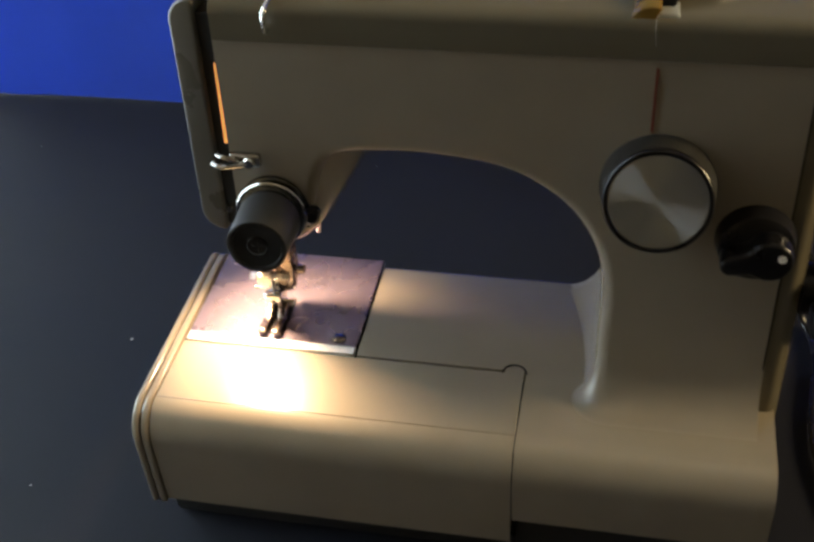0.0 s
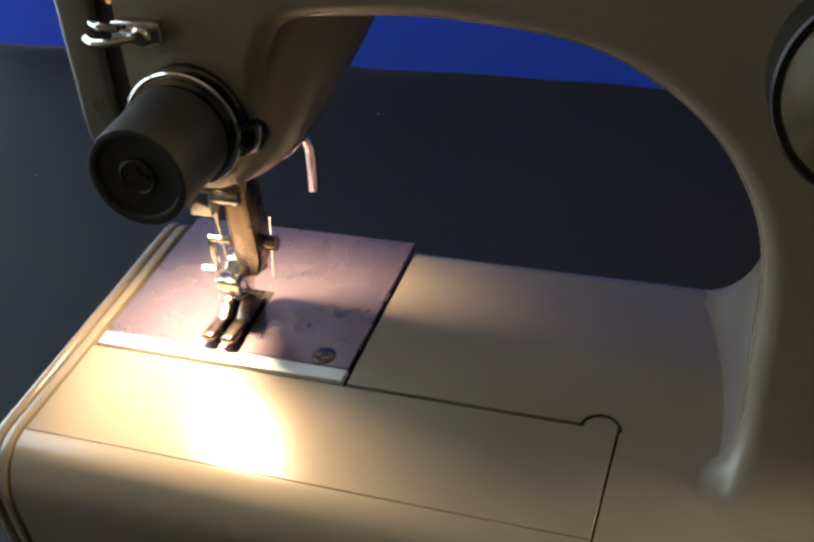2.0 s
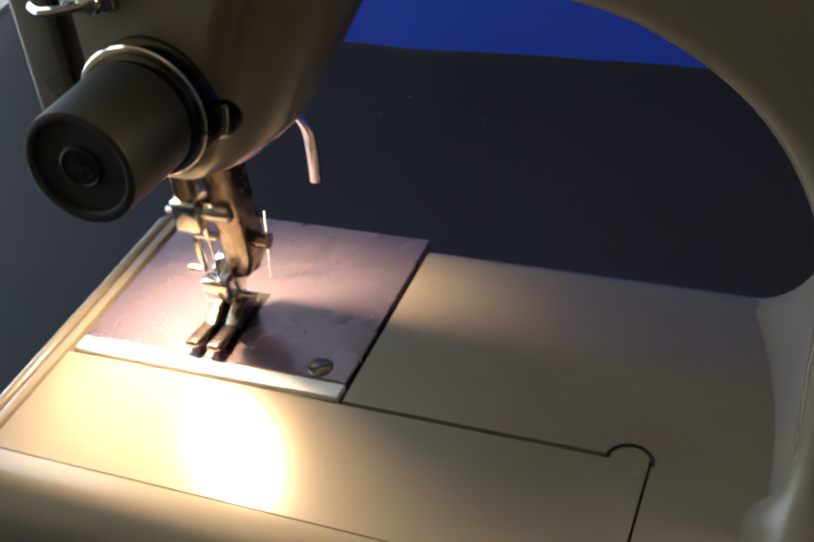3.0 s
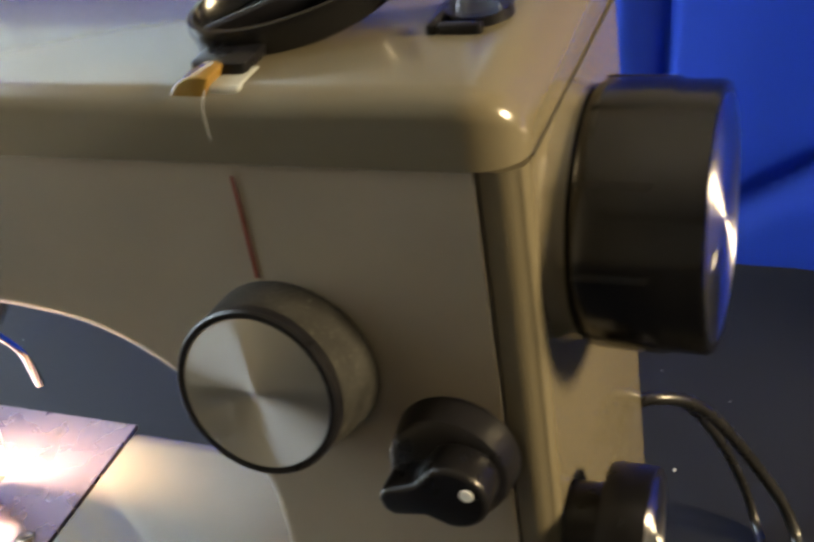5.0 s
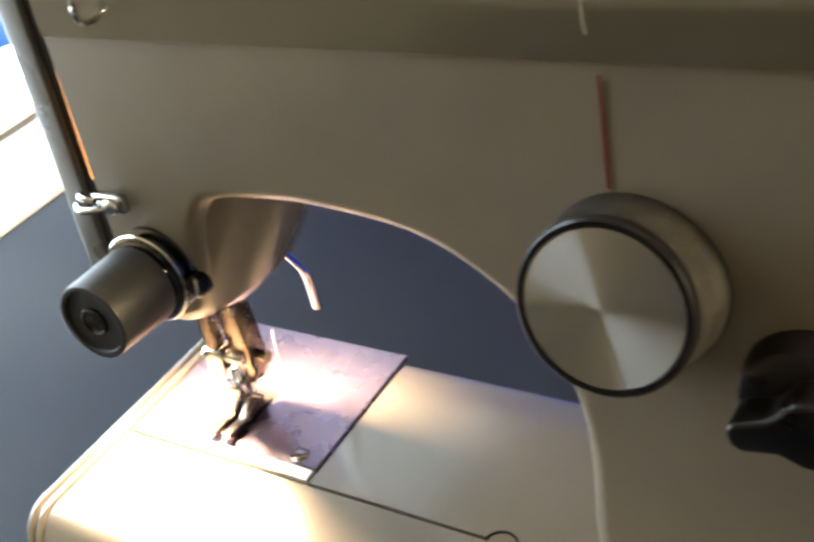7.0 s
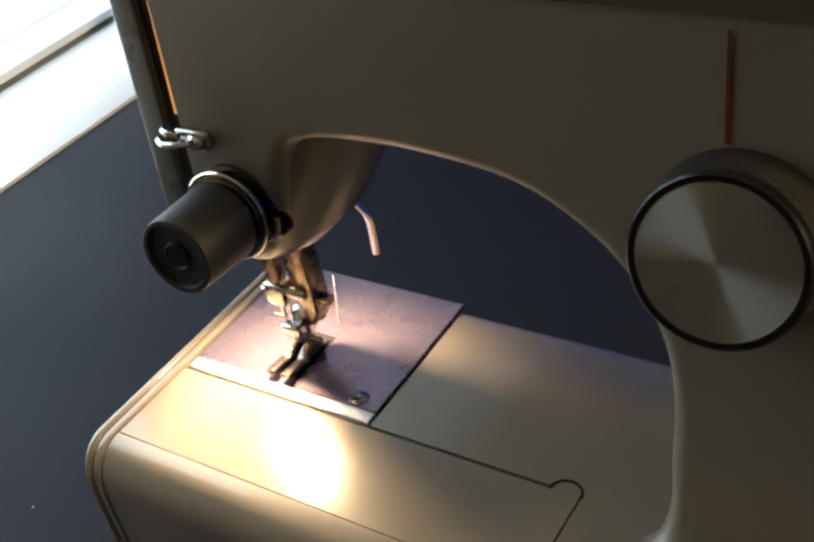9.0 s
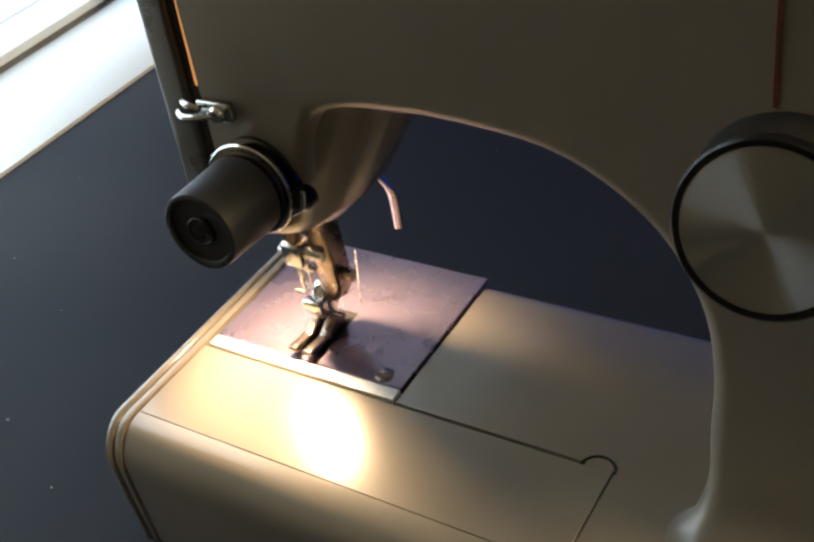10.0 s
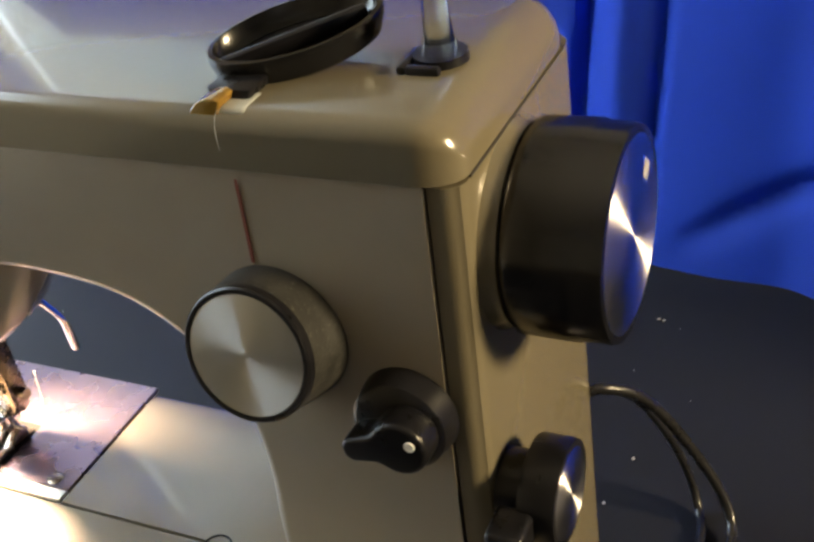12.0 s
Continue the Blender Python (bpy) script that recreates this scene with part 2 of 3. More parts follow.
# ---- the room ----
def build_room():
    bm = box(-0.4612, 1.6, -1.6, 0.62, -0.035, 0.0, 0.002)
    table = tagged(new("table"), "sturdy table with a dark blue-black cloth-like top", "table")
    part("tabletop", bm, TABLE, table)
    for x, y in ((-0.40, -1.52), (-0.40, 0.54), (1.52, -1.52), (1.52, 0.54)):
        part("leg", box(x - 0.03, x + 0.03, y - 0.03, y + 0.03, -0.75, -0.035, 0.004), FLOOR, table)
    tagged(part("floor", box(-0.70, 3.2, -3.2, 1.6, -0.80, -0.75), FLOOR), "brown room floor", "floor", kind="structure")
    tagged(part("ceiling", box(-0.70, 3.3, -3.3, 1.7, 2.0, 2.1), CEIL), "white painted ceiling", "ceiling", kind="structure")
    for name, b in (("wall_north", (-0.70, 3.2, 1.6, 1.7)), ("wall_east", (3.2, 3.3, -3.2, 1.6))):
        tagged(part(name, box(*b, -0.75, 2.0), WALL), "plain beige room wall", "wall", kind="structure")
    # unseen opening with a glowing sheet beyond, added to fill the machine's front
    bm = box(-0.70, 2.0, -3.3, -3.2, -0.75, 2.0)
    box(2.6, 3.2, -3.3, -3.2, -0.75, 2.0, into=bm)
    box(2.0, 2.6, -3.3, -3.2, -0.75, 0.20, into=bm)
    box(2.0, 2.6, -3.3, -3.2, 0.80, 2.0, into=bm)
    tagged(part("wall_south", bm, WALL), "plain beige wall with an unseen opening added for front fill", "wall", kind="structure")
    tagged(part("front_fill_sheet", box(0.6, 4.2, -3.92, -3.9, -0.2, 3.0), FILLGLOW), "daylight-coloured glowing sheet outside a wall opening", "sky", kind="structure")
    bm = box(-0.70, -0.60, -3.2, -0.31, -0.75, 2.0)
    box(-0.70, -0.60, 1.45, 1.6, -0.75, 2.0, into=bm)
    box(-0.70, -0.60, -0.31, 1.45, -0.75, 0.0, into=bm)
    box(-0.70, -0.60, -0.31, 1.45, 1.05, 2.0, into=bm)
    tagged(part("wall_west", bm, WALL), "plain wall with a window opening", "wall", kind="structure")
    tagged(part("backdrop", box(-1.62, -1.6, -2.6, 3.6, -1.0, 3.4), SKYGLOW), "daylight-coloured glowing sheet outside a wall opening", "sky", kind="structure")
    win = tagged(new("window_1"), "white painted window with a deep sill", "window", kind="structure")
    sill = box(-0.60, -0.462, -1.00, 1.45, -0.03, 0.0018, 0.0008, 3)
    part("window_sill", sill, SILL, win, "white gloss painted sill board")
    fr = box(-0.66, -0.602, -0.31, -0.26, 0.004, 1.05, 0.004)
    box(-0.66, -0.602, 1.39, 1.45, 0.004, 1.05, 0.004, into=fr)
    box(-0.66, -0.602, -0.26, 1.39, 0.99, 1.05, 0.004, into=fr)
    box(-0.66, -0.602, -0.26, 1.39, 0.0045, 0.014, 0.004, into=fr)
    part("window_frame", fr, SILL, win)
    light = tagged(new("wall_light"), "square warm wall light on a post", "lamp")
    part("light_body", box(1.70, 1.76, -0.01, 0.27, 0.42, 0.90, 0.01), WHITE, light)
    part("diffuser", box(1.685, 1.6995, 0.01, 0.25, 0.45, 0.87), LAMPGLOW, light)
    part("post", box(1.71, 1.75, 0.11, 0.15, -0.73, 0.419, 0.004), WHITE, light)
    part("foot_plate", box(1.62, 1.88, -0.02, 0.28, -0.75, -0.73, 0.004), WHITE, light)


def build_cloth():
    """The blue fabric that hangs behind the machine, with soft folds towards its end."""
    bm = bmesh.new()
    nx, nz = 360, 120
    grid = []
    for i in range(nx + 1):
        x = -0.437 + 1.2 * i / nx
        col = []
        for j in range(nz + 1):
            z = 0.50 * j / nz
            amp = 0.25 + 0.75 * max(0.0, min(1.0, (x - 0.02) / 0.12))
            y = 0.368 - 0.41 * max(0.0, x) ** 2
            y += amp * 0.004 * math.sin(x * 60 + 1.5 * noise.noise((x * 6, z * 2, 0)) * 2)
            y += amp * 0.012 * noise.noise((x * 9, z * 1.3, 3.0)) + 0.004 * noise.noise((x * 14, z * 12, 7.0))
            y += 0.012 * math.exp(-((x - 0.150) / 0.012) ** 2) * -1
            y += 0.016 * math.exp(-((x - 0.117 - 0.05 * z) / 0.005) ** 2) + 0.010 * math.exp(-((x - 0.170 - 0.04 * z) / 0.005) ** 2)
            y += 0.012 * math.exp(-(((z - 0.02) - 0.55 * (x - 0.2)) / 0.010) ** 2) * (1 if x > 0.19 else 0) * min(1, (x - 0.19) / 0.04)
            col.append(bm.verts.new((x, y + 0.35 * z, z + 0.001)))
        grid.append(col)
    for i in range(nx):
        for j in range(nz):
            bm.faces.new((grid[i][j], grid[i + 1][j], grid[i + 1][j + 1], grid[i][j + 1]))
    bmesh.ops.solidify(bm, geom=bm.faces[:], thickness=0.002)
    tagged(part("blue_cloth", bm, CLOTH), "bright blue fabric backdrop hanging behind the table", "cloth")


def build_curtain():
    """A short run of patterned curtain in the window, with a wavy hem."""
    m = material("patterned_curtain_cloth", (0.5, 0.45, 0.3), 0.8, vary=0.1, scale=20, bump=0.2)
    n, l = m.node_tree.nodes, m.node_tree.links
    co, wave, ramp = n.new("ShaderNodeTexCoord"), n.new("ShaderNodeTexWave"), n.new("ShaderNodeValToRGB")
    wave.bands_direction = "Y"
    wave.inputs["Scale"].default_value, wave.inputs["Distortion"].default_value, wave.inputs["Detail Scale"].default_value = 5.5, 3.0, 4.0
    l.new(co.outputs["Object"], wave.inputs["Vector"])
    l.new(wave.outputs["Fac"], ramp.inputs["Fac"])
    ramp.color_ramp.interpolation = "EASE"
    e = ramp.color_ramp.elements
    e[0].position, e[0].color = 0.0, (0.05, 0.12, 0.42, 1)
    e[1].position, e[1].color = 1.0, (0.42, 0.26, 0.06, 1)
    for pos, col in ((0.46, (0.08, 0.18, 0.60, 1)), (0.54, (0.72, 0.68, 0.50, 1)), (0.66, (0.55, 0.40, 0.12, 1)), (0.80, (0.70, 0.65, 0.45, 1))):
        k = e.new(pos)
        k.color = col
    l.new(ramp.outputs["Color"], n["Principled BSDF"].inputs["Base Color"])
    let, mix = n.new("ShaderNodeBsdfTranslucent"), n.new("ShaderNodeMixShader")
    l.new(ramp.outputs["Color"], let.inputs["Color"])
    mix.inputs["Fac"].default_value = 0.45
    l.new(n["Principled BSDF"].outputs["BSDF"], mix.inputs[1])
    l.new(let.outputs[0], mix.inputs[2])
    l.new(mix.outputs[0], n["Material Output"].inputs["Surface"])
    def hang(y0, y1, hem_z, x, wave_rate):
        bm = bmesh.new()
        grid = []
        for i in range(141):
            y = y0 + (y1 - y0) * i / 140
            fold = 0.010 * math.sin(y * wave_rate) + 0.004 * math.sin(y * 2.3 * wave_rate + 1)
            hem = hem_z + 0.006 * math.sin(y * wave_rate + 1.2)
            grid.append([bm.verts.new((x + fold * (1 - 0.4 * j / 12), y, hem + (1.10 - hem) * j / 12)) for j in range(13)])
        for p, q in zip(grid, grid[1:]):
            for j in range(12):
                bm.faces.new((p[j], q[j], q[j + 1], p[j + 1]))
        bmesh.ops.solidify(bm, geom=bm.faces[:], thickness=0.0015)
        return bm

    tagged(part("curtain", hang(0.27, 0.60, 0.078, -0.575, 75), m), "blue and gold patterned curtain hanging in the window", "curtain")
    # unseen sheer, added so that the top cover reflects a dimmer sky
    sheer = material("white_sheer_cloth", (0.75, 0.76, 0.76), 0.8, vary=0.06, scale=30, bump=0.1)
    n, l = sheer.node_tree.nodes, sheer.node_tree.links
    let, mix = n.new("ShaderNodeBsdfTranslucent"), n.new("ShaderNodeMixShader")
    let.inputs["Color"].default_value = (0.40, 0.43, 0.43, 1)
    mix.inputs["Fac"].default_value = 0.55
    l.new(n["Principled BSDF"].outputs["BSDF"], mix.inputs[1])
    l.new(let.outputs[0], mix.inputs[2])
    l.new(mix.outputs[0], n["Material Output"].inputs["Surface"])
    tagged(part("sky_softening_sheer", hang(0.58, 1.43, 0.02, -0.548, 48), sheer), "unseen thin white sheer added to dim the daylight on the machine", "curtain")


build_room()
build_cloth()
build_curtain()

# ---- the sewing machine ----
machine = tagged(new("sewing_machine"), "vintage beige sewing machine with black knobs, running on a dark table", "sewing machine")
TOP = 0.085


def bed_side(y_front, y_back, z0, top=TOP):
    """The bed's section: flat on top, rounded to the front and the back."""
    pts = [(y_back, z0)]
    pts += [(y_back - 0.010 + 0.010 * math.cos(radians(a)), top - 0.010 + 0.010 * math.sin(radians(a))) for a in range(0, 91, 15)]
    if y_front < -0.05:
        pts += [(y_front + 0.016 + 0.016 * math.cos(radians(a)), top - 0.020 + 0.020 * math.sin(radians(a))) for a in range(90, 181, 10)]
    else:
        pts += [(y_front, top)]
    return pts + [(y_front, z0)]


def build_bed():
    # back half, right front block, left end rim
    bm = prism(bed_side(0.0008, 0.0800, 0.014), 0.0005, 0.2125, "x")
    prof = [(0.030, 0.040), (0.030, TOP - 0.00002)] + [p for p in bed_side(-0.0590, 0.0700, 0.040, TOP - 0.00002) if p[0] < -0.0001]
    merge(bm, prism(prof, 0.0905, 0.2125, "x"))
    part("bed", bm, BEDPAINT, machine)
    bm = prism(bed_side(0.0008, 0.0800, 0.014, TOP - 0.003), -0.097, 0.0, "x")
    part("bed_core", bm, GAP, machine)
    rim = prism(bed_side(-0.0600, 0.0800, 0.019, TOP + 0.0008), -0.1060, -0.1018, "x", bevel=0.0016, segments=3)
    part("end_rim", rim, BEDPAINT, machine, "pale enamel rim of the bed's end")
    part("rim_core", prism(bed_side(-0.0586, 0.0786, 0.020, TOP - 0.0006), -0.1040, -0.0985, "x"), GAP, machine)
    band = prism(bed_side(-0.0596, 0.0800, 0.019, TOP + 0.0004), -0.1011, -0.0972, "x", bevel=0.0008, segments=2)
    part("end_band", band, BEDPAINT, machine, "pale enamel band beside the end rim")
    # front cover in two pieces: lid and rounded front
    lid = prism([(-0.0424, TOP - 0.006), (-0.0005, TOP - 0.006), (-0.0005, TOP), (-0.0424, TOP)], -0.0962, 0.0898, "x", bevel=0.0002, segments=1)
    lathe([(0.0, TOP - 0.005), (0.0052, TOP - 0.005), (0.0052, TOP + 0.0001), (0.0, TOP + 0.0001)], 28, into=lid, m=pose(0.0846, -0.0012, 0))
    part("cover_lid", lid, BEDPAINT, machine, "cream lid of the accessory cover")
    front = bed_side(-0.0590, -0.0428 + 0.010, 0.022)
    front = [(-0.0427, 0.022), (-0.0427, TOP)] + [p for p in front if p[0] < -0.0429]
    part("cover_front", prism(front, -0.0962, 0.0898, "x", bevel=0.0001, segments=1, angle=60), BEDPAINT, machine)
    part("cover_core", box(-0.0968, 0.0912, -0.0480, 0.0, 0.016, TOP - 0.0065), GAP, machine)
    groove = tube([(x, y, TOP + 0.0002) for x, y in arc(0.0846, -0.0012, 0.0062, 175, 5, 14)], 0.0005, 6)
    part("hook_groove", groove, GAP, machine)
    part("base", box(-0.099, 0.208, -0.050, 0.076, 0.0, 0.0145, 0.003), BASE, machine, "black recessed base")
    part("base_block", box(0.092, 0.208, -0.054, 0.0, 0.0, 0.0405, 0.002), BASE, machine)
    # needle plate with its matt front strip, screw, scale marks
    plate = box(-0.0952, -0.0012, 0.0072, 0.0795, TOP - 0.002, TOP + 0.0004, 0.0004, 1)
    plate_ob = part("needle_plate", plate, PLATE, machine, "polished steel needle plate with a slotted screw")
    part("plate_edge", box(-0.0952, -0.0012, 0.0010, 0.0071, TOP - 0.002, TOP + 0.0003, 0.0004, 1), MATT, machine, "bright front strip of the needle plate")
    screw = lathe([(0.0, 0.0), (0.0036, 0.0), (0.0036, 0.0002), (0.0034, 0.0003), (0.0, 0.0003)], 28)
    part("screw_recess", lathe([(0.0, 0.0), (0.0041, 0.0), (0.0041, 0.00015), (0.0, 0.00015)], 28), GAP, plate_ob, at=pose(-0.0118, 0.0118, TOP + 0.0003))
    part("screw", screw, STEEL, plate_ob, at=pose(-0.0118, 0.0118, TOP + 0.0003))
    part("screw_slot", box(-0.0034, 0.0034, -0.0004, 0.0004, 0.0002, 0.00036), GAP, plate_ob, at=pose(-0.0118, 0.0118, TOP + 0.0003, 0, 0, 35))
    for i in range(6):
        x = -0.0375 + 0.0032 * i
        part("scale_mark", box(x - 0.0001, x + 0.0001, 0.010, 0.018 - 0.003 * (i % 2), TOP + 0.0004, TOP + 0.00055), STEEL, plate_ob)
    part("scale_mark", box(-0.0356, -0.0354, 0.057, 0.074, TOP + 0.0004, TOP + 0.00055), STEEL, plate_ob)
    part("feed_slot", box(-0.057, -0.043, 0.012, 0.040, TOP + 0.0004, TOP + 0.0005), GAP, plate_ob)
    for i in range(3):
        dog = bmesh.new()
        for k in range(9):
            box(-0.0545 + 0.0045 * i - 0.0008, -0.0545 + 0.0045 * i + 0.0008, 0.014 + 0.0026 * k, 0.0158 + 0.0026 * k, TOP - 0.002, TOP + 0.0012, into=dog)
        part("feed_dog", dog, STEEL, plate_ob)


HARP = curve([(-0.0235, 0.168, 0), (-0.0120, 0.182, 0), (-0.0045, 0.2060, 0), (0.0040, 0.2140, 0), (0.0237, 0.2164, 0), (0.0460, 0.2165, 0), (0.0777, 0.2123, 0),
              (0.0991, 0.2017, 0), (0.1138, 0.1873, 0), (0.1235, 0.1671, 0), (0.1262, 0.1450, 0), (0.1255, 0.1250, 0), (0.1255, 0.1100, 0), (0.1255, 0.0850, 0)], 4)
HARP = [(p.x, p.y) for p in HARP]


def build_body():
    # arm, head and column behind the panel
    rim = [(x - 0.0008 * min(1.0, max(0.0, (x - 0.05) / 0.07)), z - 0.0014 * min(1.0, max(0.0, (z - 0.13) / 0.06)) * min(1.0, max(0.0, (x + 0.01) / 0.02))) for x, z in HARP]
    shape = [(-0.0490, 0.168)] + rim + [(0.1255, 0.080), (0.2030, 0.080), (0.2030, 0.2680), (-0.0490, 0.2680)]
    bm = prism(shape, FRONT + 0.0022, 0.068, "y", LEAN, bevel=0.0050, segments=5, angle=50)
    part("arm", bm, BEDPAINT, machine)
    bowl = bmesh.new()
    rings = []
    for a, b, z, yc in ((0.008, 0.014, 0.1572, 0.022), (0.014, 0.022, 0.1580, 0.023), (0.0205, 0.029, 0.1612, 0.0255), (0.0262, 0.0345, 0.1672, 0.029), (0.0330, 0.0400, 0.1790, 0.033), (0.0415, 0.0445, 0.1930, 0.037), (0.0500, 0.0480, 0.2080, 0.041), (0.0560, 0.0500, 0.2180, 0.043)):
        rings.append([bowl.verts.new((max(-0.0335 + a * math.cos(2 * math.pi * k / 56), -0.0545), max(yc + b * math.sin(2 * math.pi * k / 56), face_y(z) + 0.0030), z)) for k in range(56)])
    for p, q in zip(rings, rings[1:]):
        for k in range(56):
            bowl.faces.new((p[k], p[(k + 1) % 56], q[(k + 1) % 56], q[k]))
    bowl.faces.new(rings[0])
    bowl.faces.new(rings[-1])
    part("head_bowl", bowl, BEDPAINT, machine, "rounded underside of the head", smooth=60)
    col = [(0.1285, 0.0855), (0.1285, 0.2660), (0.2100, 0.2660), (0.2100, 0.0855)]
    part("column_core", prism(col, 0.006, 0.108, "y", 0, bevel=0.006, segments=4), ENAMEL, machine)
    # rounded corner and side wall of the column
    corner = [(0.2040, 0.0)] + arc(0.2078, 0.0068, 0.0068, 270, 360, 8) + [(0.2146, 0.098)] + arc(0.2046, 0.1000, 0.010, 0, 90, 6) + [(0.196, 0.110), (0.196, 0.004), (0.2040, 0.004)]
    bm = bmesh.new()
    levels = [0.012, 0.085, 0.15, 0.2, 0.2682]
    rings = [[bm.verts.new((x, y + face_y(z) * max(0, 1 - y / 0.09) - 0.0 + (0.0008 if y < 0.003 else 0), z)) for x, y in corner] for z in levels]
    for p, q in zip(rings, rings[1:]):
        for i in range(len(p)):
            bm.faces.new((p[i], p[(i + 1) % len(p)], q[(i + 1) % len(p)], q[i]))
    bm.faces.new(rings[0])
    bm.faces.new(rings[-1])
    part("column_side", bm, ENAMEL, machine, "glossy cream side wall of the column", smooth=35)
    # flat front panel with the arch cut out
    inner = [(x, z) for x, z in HARP if z > 0.1125]
    panel = [(-0.0480, 0.170)] + inner + [(0.1255, 0.1119), (0.2030, 0.1119), (0.2030, 0.2712), (-0.0480, 0.2712)]
    bm = prism(panel, 0.0, 0.012, "y")
    ring = set((round(x, 5), round(z, 5)) for x, z in inner + [(0.1255, 0.1119)])
    edges = [e for e in bm.edges if all(v.co.y < 0.001 and (round(v.co.x, 5), round(v.co.z, 5)) in ring for v in e.verts)]
    bmesh.ops.bevel(bm, geom=edges, offset=0.0060, segments=6, affect="EDGES", profile=0.5, clamp_overlap=False)
    for v in bm.verts:
        v.co.y += face_y(v.co.z)
    part("front_panel", bm, PANEL, machine, "taupe painted front panel", smooth=50)
    # worn pale edges of the panel
    rim_top = bmesh.new()
    box(-0.0480, 0.2030, face_y(0.2712) - 0.0004, face_y(0.2712) + 0.0026, 0.2708, 0.2716, 0.0003, 1, into=rim_top)
    part("panel_edge", rim_top, EDGE, machine, "worn pale edge of the front panel")
    side = prism([(0.2028, 0.1119), (0.2034, 0.1119), (0.2034, 0.2712), (0.2028, 0.2712)], 0.0, 0.003, "y")
    for v in side.verts:
        v.co.y = face_y(v.co.z) + (0.0002 if v.co.y < 0.0015 else 0.0026)
    part("panel_gap", side, GAP, machine)
    # foot of the column: a hollow curve that runs from the bed up into the column, round its corner
    grow, yc, xc, rc = 0.027, face_y(0.112), 0.1255, 0.006
    way = [((xc, 0.0795 - 0.006 * i), (-1.0, 0.0)) for i in range(14)]
    way += [((xc + rc - rc * math.cos(radians(a)), yc + rc - rc * math.sin(radians(a))), (-math.cos(radians(a)), -math.sin(radians(a)))) for a in range(0, 91, 9)]
    way += [((xc + rc + (0.2040 - xc - rc) * i / 8, yc), (0.0, -1.0)) for i in range(1, 9)]
    foot = bmesh.new()
    grid = []
    for (x, y), (nx, ny) in way:
        reach = grow * (0.22 + 0.55 * min(1.0, max(0.0, y) / 0.07) ** 2 - 0.60 * ny)
        col = [foot.verts.new((x - nx * 0.004, y - ny * 0.004, TOP + grow))]
        for k in range(17):
            a = radians(90 * k / 16)
            d = reach * (1 - math.cos(a))
            col.append(foot.verts.new((x + nx * d, y + ny * d, TOP + grow * (1 - math.sin(a)) - 0.0001)))
        col.append(foot.verts.new((x + nx * reach, y + ny * reach, TOP - 0.004)))
        col.append(foot.verts.new((x - nx * 0.004, y - ny * 0.004, TOP - 0.004)))
        grid.append(col)
    for v in foot.verts:
        if v.co.y > 0.07:
            v.co.z -= 0.010 - math.sqrt(max(0.0, 0.0001 - (v.co.y - 0.07) ** 2))
    for p, q in zip(grid, grid[1:]):
        for i in range(len(p)):
            foot.faces.new((p[i], p[(i + 1) % len(p)], q[(i + 1) % len(p)], q[i]))
    foot.faces.new(grid[0])
    foot.faces.new(grid[-1])
    part("column_foot", foot, PANEL, machine, "flared foot of the column", smooth=60)
    # red pointer above the dial
    mark = prism([(0.1405, 0.236), (0.1416, 0.236), (0.1416, 0.2653), (0.1405, 0.2653)], FRONT - 0.0004, FRONT + 0.002, "y", LEAN)
    for v in mark.verts:
        v.co.y = face_y(v.co.z) + (-0.0004 if v.co.y < face_y(v.co.z) + 0.001 else 0.001)
    part("pointer_line", mark, RED, machine, "thin dark red pointer line")


